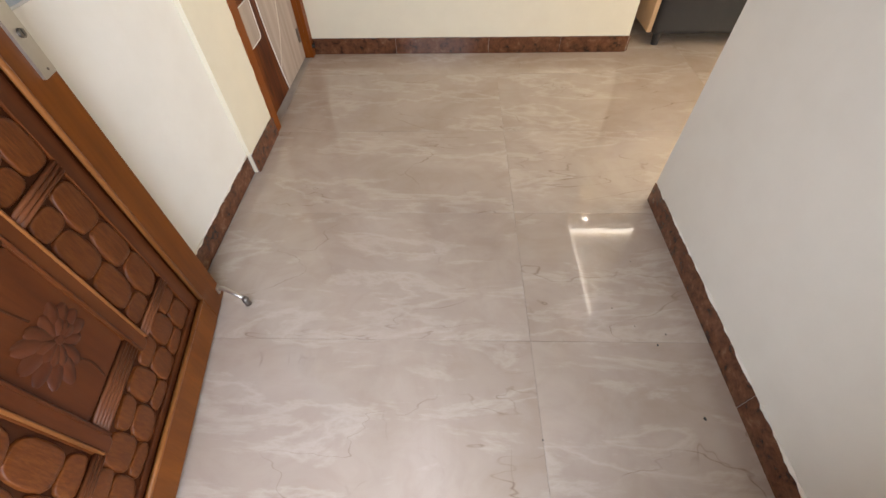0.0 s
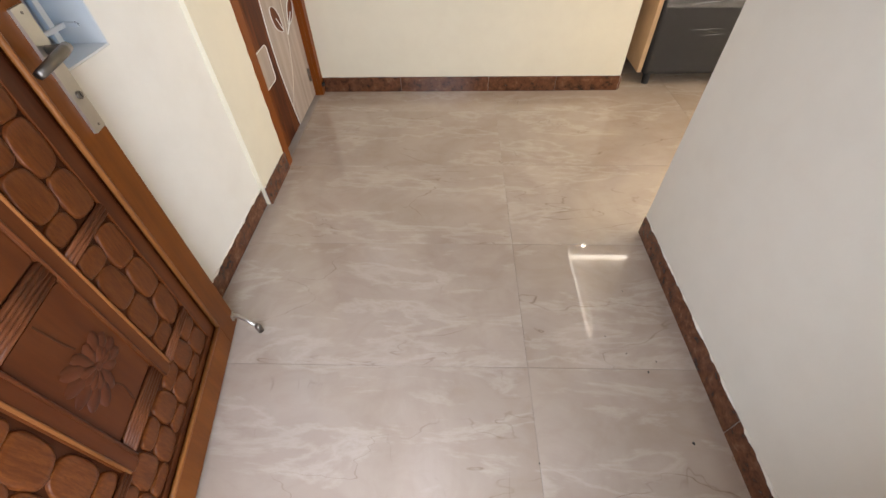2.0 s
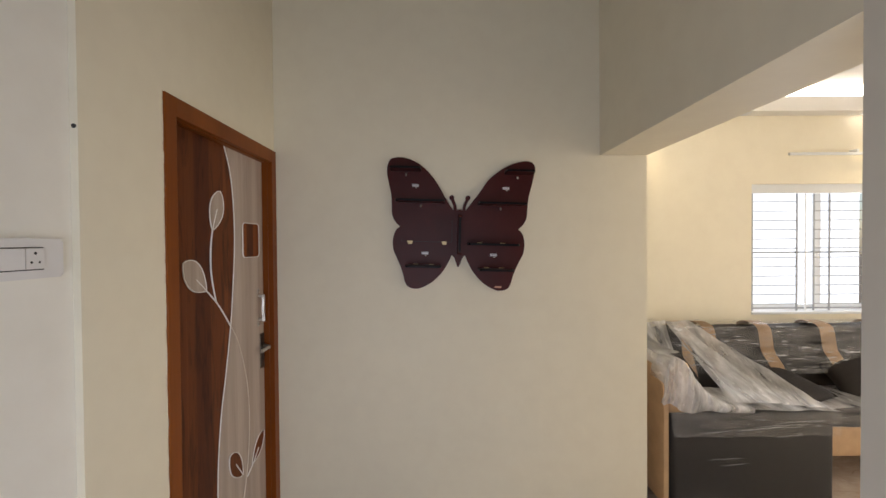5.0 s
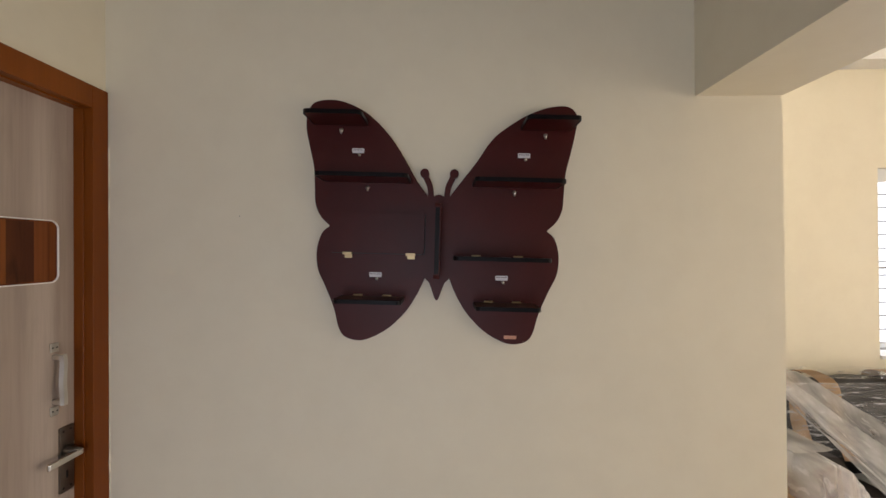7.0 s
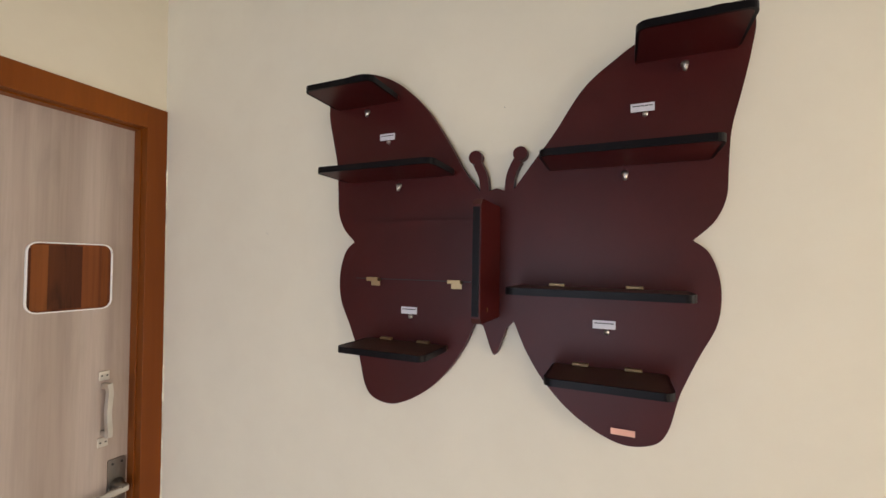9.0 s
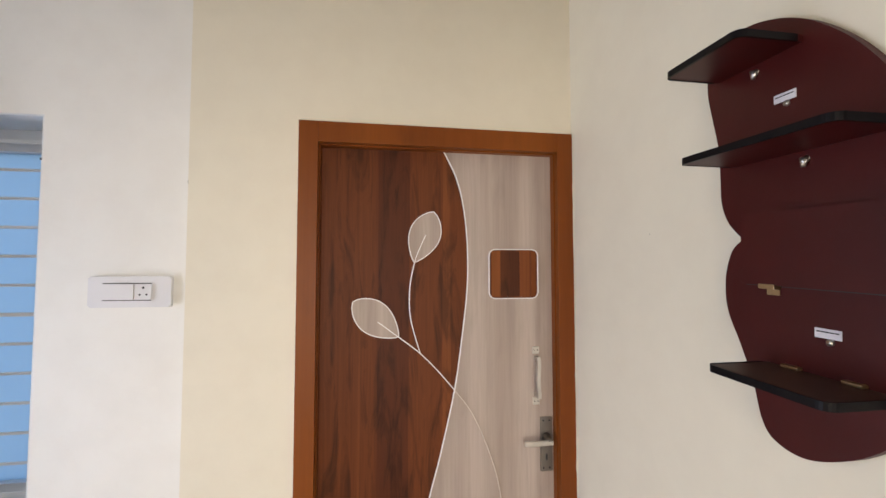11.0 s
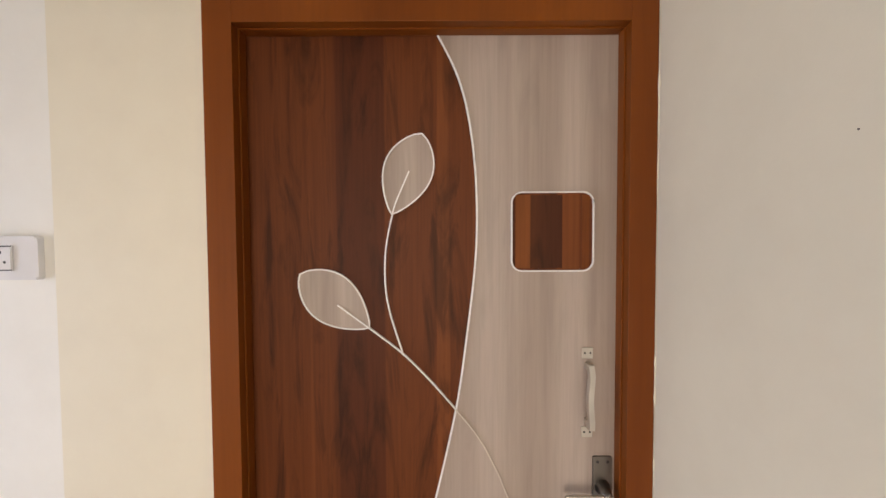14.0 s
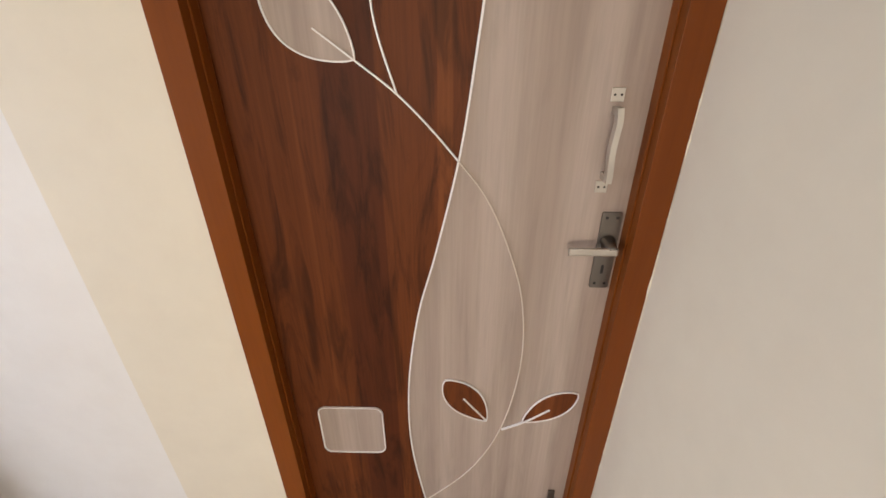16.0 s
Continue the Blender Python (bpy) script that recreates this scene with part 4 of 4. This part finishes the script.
    post = part("body_post", prism(bmesh.new(), [(-0.019, -0.163), (-0.019, -0.06), (-0.019, 0.044), (-0.123, 0.044), (-0.133, 0.034), (-0.133, -0.153), (-0.123, -0.163)],
                                   lambda a, b, d: Vector((d, a, b)), -0.008, 0.008), MAROON, but, "upright maroon board on the body")
    part("edge_band", boxed((-0.0060, -0.1345, -0.150), (0.0060, -0.1328, 0.030), 0.0004, 1), BLACK_EDGE, post, "black edge band")
    part("post_screw", tube(bmesh.new(), [(0.0078, -0.095, -0.142), (0.0092, -0.095, -0.142)], 0.004, 8), BRASS, post)
    for u, v in ((-0.243, 0.204), (0.249, 0.201), (-0.182, -0.162), (0.191, -0.163)):
        tag = part("paper_label", boxed((u - 0.018, -0.0205, v - 0.007), (u + 0.018, -0.0192, v + 0.007)), LABEL_WHITE, but, "small white printed label")
        for k in range(5):
            part("print_bar", boxed((u - 0.015 + 0.0062 * k, -0.0210, v + 0.0015), (u - 0.0098 + 0.0062 * k, -0.0206, v + 0.0032)), INK, tag)
        part("screw_cap", tube(bmesh.new(), [(u + 0.004, -0.0192, v - 0.012), (u + 0.004, -0.0235, v - 0.012)], 0.0045, 10), STEEL, but, "silver screw cap", True)
    part("name_plate", boxed((0.202, -0.0205, -0.342), (0.239, -0.0192, -0.332)), COPPER, but, "small copper plate")


butterfly()


# ---- living room ----
def living_window():
    x0, x1, z0, z1 = LW
    win = thing("window_2", ((x0 + x1) / 2, BACK_Y + 0.1, z0), "wide barred window with white sliding frames in bright daylight", "window", kind="structure")
    off = Vector(win.location)

    def put(name, lo, hi, mat, label="", bevel=0.0):
        return part(name, boxed(Vector(lo) - off, Vector(hi) - off, bevel), mat, win, label)
    y0, y1 = BACK_Y + 0.13, BACK_Y + 0.18
    put("window_sill", (x0, BACK_Y - 0.012, z0 + 0.0005), (x1, BACK_Y + 0.228, z0 + 0.02), ALU, "white sill", 0.003)
    put("window_frame", (x0, y0, z0 + 0.02), (x0 + 0.04, y1, z1), ALU)
    put("window_frame", (x1 - 0.04, y0, z0 + 0.02), (x1, y1, z1), ALU)
    put("window_frame", (x0 + 0.04, y0, z1 - 0.06), (x1 - 0.04, y1, z1), ALU)
    put("window_frame", (x0 + 0.04, y0, z0 + 0.02), (x1 - 0.04, y1, z0 + 0.06), ALU)
    for x in (4.095, 4.55):
        put("sash_stile", (x - 0.024, y0 + 0.005, z0 + 0.06), (x + 0.024, y1 - 0.005, z1 - 0.06), ALU)
    gy = BACK_Y + 0.05
    put("blind_head", (x0 + 0.002, gy - 0.035, z1 - 0.075), (x1 - 0.002, gy - 0.012, z1 - 0.001), ALU, "white head rail")
    for x in (3.475, 3.845, 3.985, 4.115, 4.50, 4.80):
        put("grille_upright", (x - 0.006, gy, z0 + 0.02), (x + 0.006, gy + 0.008, z1 - 0.005), GREY_BAR)
    put("grille_upright", (3.910, gy, z0 + 0.02), (3.922, gy + 0.008, z1 - 0.005), GRILLE)
    for k in range(13):
        z = z0 + 0.075 + 0.0765 * k
        put("grille_bar", (3.475, gy + 0.0085, z - 0.0035), (3.848, gy + 0.014, z + 0.0035), GREY_BAR)
        put("grille_bar", (3.983, gy + 0.0085, z - 0.0035), (4.805, gy + 0.014, z + 0.0035), GREY_BAR)
    for z in (z0 + 0.5, z0 + 0.04):
        put("grille_tie", (x0 + 0.002, gy + 0.0145, z - 0.006), (x1 - 0.002, gy + 0.022, z + 0.006), GREY_BAR)


living_window()

rail = thing("curtain_rail", (4.55, BACK_Y - 0.05, 2.285), "slim white curtain rail above the barred window", "curtain rail")
part("rail_bar", boxed((-0.86, -0.010, -0.010), (0.86, 0.010, 0.010), 0.003), ALU, rail)
for x in (-0.32, 0.30):
    part("bracket", boxed((x - 0.012, -0.012, 0.010), (x + 0.012, 0.050, 0.035), 0.003), ALU, rail)

for lx, ly in ((2.63, 0.982), (4.30, 0.982)):
    dl = thing("downlight", (lx, ly, 2.603), "small round recessed downlight glowing warm white", "ceiling light", "downlights in the lowered border")
    part("rim", tube(bmesh.new(), [(0, 0, 0.0), (0, 0, -0.006)], 0.045, 20, [0.045, 0.042]), ALU, dl)
    for sx in (-0.017, 0.017):
        for sy in (-0.017, 0.017):
            part("led", tube(bmesh.new(), [(sx, sy, -0.006), (sx, sy, -0.009)], 0.0065, 10), LED_DOT, dl)
strip = thing("cove_strip", (4.0, 0.950, 2.715), "warm white LED strip laid along the ceiling cove", "cove light")
part("strip_light", boxed((-1.55, -0.026, 0.0), (1.58, -0.016, 0.070)), LED_STRIP, strip)
# hung below the border: its glow stands in for the ceiling wash
strip = thing("cove_strip", (2.385, -1.1, 2.715), "warm white LED strip laid along the ceiling cove", "cove light")
part("strip_light", boxed((0.0155, -1.35, -0.117), (0.028, 2.02, -0.030)), LED_STRIP, strip)


def cushion(bm, lo, hi, puff=0.03, seed=1, n=10):
    """A soft block with a swollen, slightly uneven skin."""
    lo, hi = Vector(lo), Vector(hi)
    mid, half = (lo + hi) / 2, (hi - lo) / 2
    r = bmesh.ops.create_cube(bm, size=2)
    edges = list({e for v in r["verts"] for e in v.link_edges})
    bmesh.ops.subdivide_edges(bm, edges=edges, cuts=n, use_grid_fill=True)
    bm.verts.ensure_lookup_table()
    for v in bm.verts:
        p = v.co.copy()
        q = Vector([math.copysign(abs(p[i]), p[i]) for i in range(3)])
        m = q.length
        pn = (abs(q.x) ** 6 + abs(q.y) ** 6 + abs(q.z) ** 6) ** (1 / 6)
        s = Vector([q[i] / pn for i in range(3)])
        d = noise.noise(Vector((s.x * half.x, s.y * half.y, s.z * half.z)) * 6 + Vector((seed, seed, 0)))
        v.co = mid + Vector([s[i] * (half[i] + puff * 0.3 * d) for i in range(3)])
    return bm


def sheet(bm, corners, nu, nv, amp, seed, freq=5.0, sag=0.0):
    """A crumpled film patch between four corners."""
    a, b, c, d = [Vector(p) for p in corners]
    nrm = (b - a).cross(d - a).normalized()
    rows = []
    for i in range(nu + 1):
        u = i / nu
        row = []
        for j in range(nv + 1):
            v = j / nv
            p = a.lerp(b, u).lerp(d.lerp(c, u), v)
            f = noise.noise(Vector((p.x * freq, p.y * freq, p.z * freq * 0.6)) + Vector((seed, 0, seed)))
            g = noise.noise(Vector((p.x * freq * 3 + p.z * 8, p.y * freq * 2, seed)))
            row.append(bm.verts.new(p + nrm * amp * (f + 0.4 * g) - Vector((0, 0, sag * math.sin(math.pi * u) * math.sin(math.pi * v)))))
        rows.append(row)
    for r, s in zip(rows, rows[1:]):
        for j in range(nv):
            bm.faces.new((r[j], r[j + 1], s[j + 1], s[j]))
    return bm


def sofa(wrap):
    so = thing("corner_sofa", (2.6, 0.5, 0.0), "charcoal and tan corner sofa wrapped in clear film", "sofa")
    off = Vector(so.location)

    def p3(*p):
        return Vector(p) - off

    def put(name, lo, hi, mat, label="", bevel=0.02, seg=3):
        return part(name, boxed(p3(*lo), p3(*hi), bevel, seg), mat, so, label, True)
    put("arm", (2.206, 0.045, 0.075), (3.150, 0.27, 0.618), FABRIC, "charcoal end arm", 0.035, 4)
    put("base", (2.22, 0.27, 0.13), (3.08, 1.0, 0.36), FABRIC, "charcoal base")
    put("base", (3.08, 0.36, 0.20), (5.1, 1.0, 0.40), TAN, "tan base panel", 0.01)
    # side panel of the back, rising from the arm
    prof = [(0.062, 0.09), (0.98, 0.09), (0.98, 0.93), (0.40, 0.915), (0.22, 0.89), (0.13, 0.85), (0.085, 0.78), (0.062, 0.68)]
    part("outer_panel", prism(bmesh.new(), prof, lambda u, v, d: p3(2.205 - d, u, v), 0.0, 0.028, 0.004), TAN, so, "tan outer back panel")
    prof = [(2.215, 0.36), (2.215, 0.90), (2.25, 0.935), (2.32, 0.925), (2.40, 0.82), (2.47, 0.66), (2.50, 0.50), (2.50, 0.36)]
    part("backrest", prism(bmesh.new(), prof, lambda u, v, d: p3(u, d, v), 0.12, 0.985, 0.02), BLACK_FABRIC, so, "charcoal side backrest")
    part("backrest", cushion(bmesh.new(), p3(2.40, 0.80, 0.40), p3(5.1, 1.0, 0.945), 0.06, 3, 14), FABRIC, so, "charcoal long backrest", True)
    part("seat_cushion", cushion(bmesh.new(), p3(2.40, 0.26, 0.34), p3(3.10, 0.82, 0.50), 0.05, 5), BLACK_FABRIC, so, "black seat cushion", True)
    part("seat_cushion", cushion(bmesh.new(), p3(3.08, 0.34, 0.38), p3(4.1, 0.82, 0.505), 0.05, 7), BLACK_FABRIC, so, "black seat cushion", True)
    part("seat_cushion", cushion(bmesh.new(), p3(4.1, 0.34, 0.38), p3(5.1, 0.82, 0.505), 0.05, 9), BLACK_FABRIC, so, "black seat cushion", True)
    for x in (2.27, 3.02):
        for y in (0.10, 0.90):
            part("foot", tube(bmesh.new(), [p3(x, y, 0.0), p3(x, y, 0.09)], 0.026, 12, [0.022, 0.028]), RUBBER, so, "black plastic foot")
    for x in (3.3, 5.0):
        for y in (0.42, 0.92):
            part("foot", tube(bmesh.new(), [p3(x, y, 0.0), p3(x, y, 0.205)], 0.026, 12, [0.022, 0.028]), RUBBER, so, "black plastic foot")
    # tan padding strips laid over the long back
    part("corner_padding", cushion(bmesh.new(), p3(2.205, 0.055, 0.60), p3(2.335, 0.20, 0.90), 0.06, 11), TAN, so, "tan foam corner pad", True)
    for x, w, lean in ((2.73, 0.075, 0.02), (2.90, 0.085, 0.05), (3.31, 0.10, 0.08), (3.775, 0.11, 0.09), (4.24, 0.11, 0.1)):
        line = [(1.0, 0.90, 0), (0.97, 0.960, 0.05), (0.88, 0.974, 0.1), (0.79, 0.945, 0.15), (0.772, 0.85, 0.25), (0.768, 0.77, 0.4), (0.745, 0.68, 0.9), (0.725, 0.60, 1.2)]
        bm, rows = bmesh.new(), []
        for y, z, k in spline([(a, b, c) for a, b, c in line], 4):
            xx = x + lean * k
            rows.append([bm.verts.new(p3(xx + q * w / 2, y, z + 0.004)) for q in (-1, 1)])
        for r, s in zip(rows, rows[1:]):
            bm.faces.new((r[0], r[1], s[1], s[0]))
        bmesh.ops.solidify(bm, geom=list(bm.faces), thickness=0.008)
        strip_thing = thing("foam_strip", off, "tan foam strip laid over the charcoal sofa back", "packing foam", "foam strips over the sofa back")
        part("foam", bm, TAN, strip_thing, "", True)
    # film
    for corners, nu, nv, amp, sd, sag, mat in (
        (((2.21, 0.030, 0.635), (3.155, 0.030, 0.635), (3.155, 0.028, 0.10), (2.23, 0.028, 0.07)), 60, 40, 0.003, 2.0, 0, FILM),
        (((2.19, 0.016, 0.645), (3.155, 0.016, 0.630), (3.15, 0.016, 0.50), (2.21, 0.016, 0.50)), 60, 16, 0.006, 3.0, 0, FILM_BAND),
        (((2.42, 0.030, 0.648), (3.148, 0.030, 0.635), (3.148, 0.34, 0.645), (2.42, 0.34, 0.67)), 50, 14, 0.010, 5.0, 0.0, FILM_DRAPE),
        (((2.62, 0.86, 0.99), (2.79, 0.84, 0.995), (3.10, 0.045, 0.652), (2.56, 0.07, 0.680)), 50, 70, 0.014, 8.0, 0.060, FILM_DRAPE),
        (((2.64, 0.84, 0.985), (2.70, 0.84, 0.99), (2.86, 0.06, 0.668), (2.60, 0.06, 0.675)), 30, 60, 0.012, 41.0, 0.050, FILM_DRAPE),
        (((2.172, 0.12, 0.935), (2.30, 0.12, 0.945), (2.30, 0.52, 0.965), (2.172, 0.60, 0.965)), 24, 40, 0.018, 31.0, -0.02, FILM_LOOSE),
        (((2.170, 0.12, 0.940), (2.170, 0.60, 0.968), (2.166, 0.60, 0.905), (2.166, 0.12, 0.870)), 40, 10, 0.008, 12.0, 0.0, FILM_DRAPE),
        (((2.21, 0.66, 0.985), (2.62, 0.86, 0.995), (2.60, 0.70, 0.80), (2.30, 0.56, 0.95)), 40, 30, 0.022, 36.0, 0.0, FILM_DRAPE),
        (((2.35, 0.757, 0.965), (5.1, 0.757, 0.965), (5.1, 0.727, 0.62), (2.40, 0.727, 0.62)), 120, 26, 0.020, 14.0, 0, FILM_BACK),
        (((2.25, 1.0, 0.975), (5.1, 1.0, 0.965), (5.1, 0.775, 0.978), (2.25, 0.775, 0.978)), 80, 6, 0.010, 17.0, 0, FILM_BACK),
        (((2.95, 0.75, 0.525), (5.1, 0.75, 0.525), (5.1, 0.33, 0.525), (3.08, 0.33, 0.525)), 60, 18, 0.012, 20.0, 0, FILM_DRAPE),
        (((3.06, 0.325, 0.53), (5.1, 0.325, 0.53), (5.1, 0.325, 0.40), (3.08, 0.325, 0.40)), 50, 6, 0.008, 23.0, 0, FILM_BACK),
    ):
        bm = sheet(bmesh.new(), [p3(*c) for c in corners], nu, nv, amp, sd, 6.0, sag)
        part("film", bm, mat, wrap, "loose clear plastic film", True)
    # the loose end of the film, gathered over the corner pad and hanging on the arm
    top = spline([(2.165, 0.80), (2.185, 0.905), (2.235, 0.945), (2.295, 0.90), (2.345, 0.82), (2.41, 0.745), (2.50, 0.685), (2.66, 0.655)], 12)
    hem = spline([(2.150, 0.70), (2.165, 0.675), (2.200, 0.685), (2.265, 0.640), (2.330, 0.628), (2.41, 0.640), (2.50, 0.630), (2.66, 0.625)], 12)
    for shift, seed in ((0.0, 3.0), (0.006, 9.0)):
        bm, rows = bmesh.new(), []
        for i, ((ax, az), (bx, bz)) in enumerate(zip(top, hem)):
            u, row = i / (len(top) - 1), []
            for j in range(31):
                v = j / 30
                fold = noise.noise(Vector((u * 15, v * 1.3, seed))) + 0.5 * noise.noise(Vector((u * 38, v * 2.5, seed)))
                w = max(0.0, (v - 0.3) / 0.7)
                row.append(bm.verts.new(p3(ax + (bx - ax) * w, 0.19 - 0.15 * min(1, v / 0.3) - 0.022 * math.sin(math.pi * w) - 0.017 * fold - shift, az + (bz - az) * w + 0.006 * fold)))
            rows.append(row)
        for r, s in zip(rows, rows[1:]):
            for j in range(30):
                bm.faces.new((r[j], r[j + 1], s[j + 1], s[j]))
        part("gathered_film", bm, FILM_DRAPE, wrap, "gathered milky plastic film", True)
    # fine folds drawn tight round the end
    rnd = random.Random(8)
    for k in range(9):
        z = rnd.uniform(0.46, 0.63) if k < 7 else rnd.uniform(0.15, 0.4)
        x = rnd.uniform(2.3, 2.8)
        w = rnd.uniform(0.12, 0.34)
        part("film_fold", tube(bmesh.new(), [p3(x + w * t / 6, 0.008 + 0.002 * math.sin(t), z + rnd.uniform(-0.003, 0.003) + 0.015 * t / 6) for t in range(7)], 0.001, 5, [0.0003, 0.0008, 0.0011, 0.0012, 0.0011, 0.0008, 0.0003]), FILM_LOOSE, wrap, "", True)


sofa(thing("plastic_wrap", (2.6, 0.5, 0.0), "crumpled clear plastic film wrapped round the charcoal sofa", "plastic film"))
for (x, y, z), rx, rz, s in (((3.30, 0.60, 0.575), 14, 20, 0.22), ((3.95, 0.66, 0.60), 35, -10, 0.22)):
    pil = thing("throw_pillow", (x, y, z), "black square scatter cushion lying on the wrapped sofa", "cushion")
    pil.matrix_world = pose(x, y, z, rx, -6, rz)
    bm = bmesh.new()
    rows = []
    n = 14
    for side in (1, -1):
        g = [[bm.verts.new((s * (2 * i / n - 1) * (1 - 0.06 * (1 - abs(2 * j / n - 1))), s * (2 * j / n - 1) * (1 - 0.06 * (1 - abs(2 * i / n - 1))),
                            side * 0.07 * ((1 - (2 * i / n - 1) ** 2) * (1 - (2 * j / n - 1) ** 2)) ** 0.45)) for j in range(n + 1)] for i in range(n + 1)]
        for i in range(n):
            for j in range(n):
                bm.faces.new((g[i][j], g[i + 1][j], g[i + 1][j + 1], g[i][j + 1]))
    bmesh.ops.remove_doubles(bm, verts=bm.verts, dist=0.0005)
    part("cover", bm, BLACK_FABRIC, pil, "", True)


# ---- floor tiles ----
floor = tagged(part("floor", boxed((NEAR_X, SOUTH_Y - 0.2, -0.0075), (6.0, BACK_Y, -0.003)), GROUT), "polished beige marble tiles with fine veins", "floor", kind="structure")
TX, TY, OX, OY = 1.2, 0.6, 0.0, -3.29
meshes = {}
for i in range(-1, 5):
    for j in range(0, 8):
        lo = [max(NEAR_X, OX + i * TX + 0.0003), max(SOUTH_Y - 0.2, OY + j * TY + 0.0003)]
        hi = [min(6.0, OX + (i + 1) * TX - 0.0003), min(BACK_Y, OY + (j + 1) * TY - 0.0003)]
        w, h = round(hi[0] - lo[0], 3), round(hi[1] - lo[1], 3)
        if w < 0.02 or h < 0.02:
            continue
        if (w, h) not in meshes:
            bm = boxed((-w / 2, -h / 2, -0.003), (w / 2, h / 2, 0.0), 0.0003, 1)
            bmesh.ops.recalc_face_normals(bm, faces=bm.faces)
            me = bpy.data.meshes.new("floor_tile")
            bm.to_mesh(me)
            bm.free()
            me.materials.append(FLOOR_TILE)
            meshes[(w, h)] = me
        ob = new("floor_tile", meshes[(w, h)])
        ob.location = ((lo[0] + hi[0]) / 2, (lo[1] + hi[1]) / 2, 0)
        ob.parent = floor

# ---- crumbs on the floor ----
rnd = random.Random(5)
for x, y, r in ((1.615, -2.10, 0.004), (1.68, -2.334, 0.006), (1.56, -2.03, 0.003), (1.655, -2.06, 0.0035), (1.50, -1.96, 0.0025), (1.20, -2.40, 0.003), (1.62, -1.75, 0.0025)):
    crumb = thing("floor_crumb", (x, y, 0), "tiny dark crumb lying on the polished floor tile", "debris", "crumbs on the floor")
    bm = bmesh.new()
    bmesh.ops.create_icosphere(bm, subdivisions=1, radius=r)
    for v in bm.verts:
        v.co = Vector((v.co.x * rnd.uniform(0.5, 1.0), v.co.y * rnd.uniform(0.8, 1.3), max(0.0002, v.co.z * 0.5 + r * 0.3)))
    part("crumb_body", bm, RUBBER, crumb)
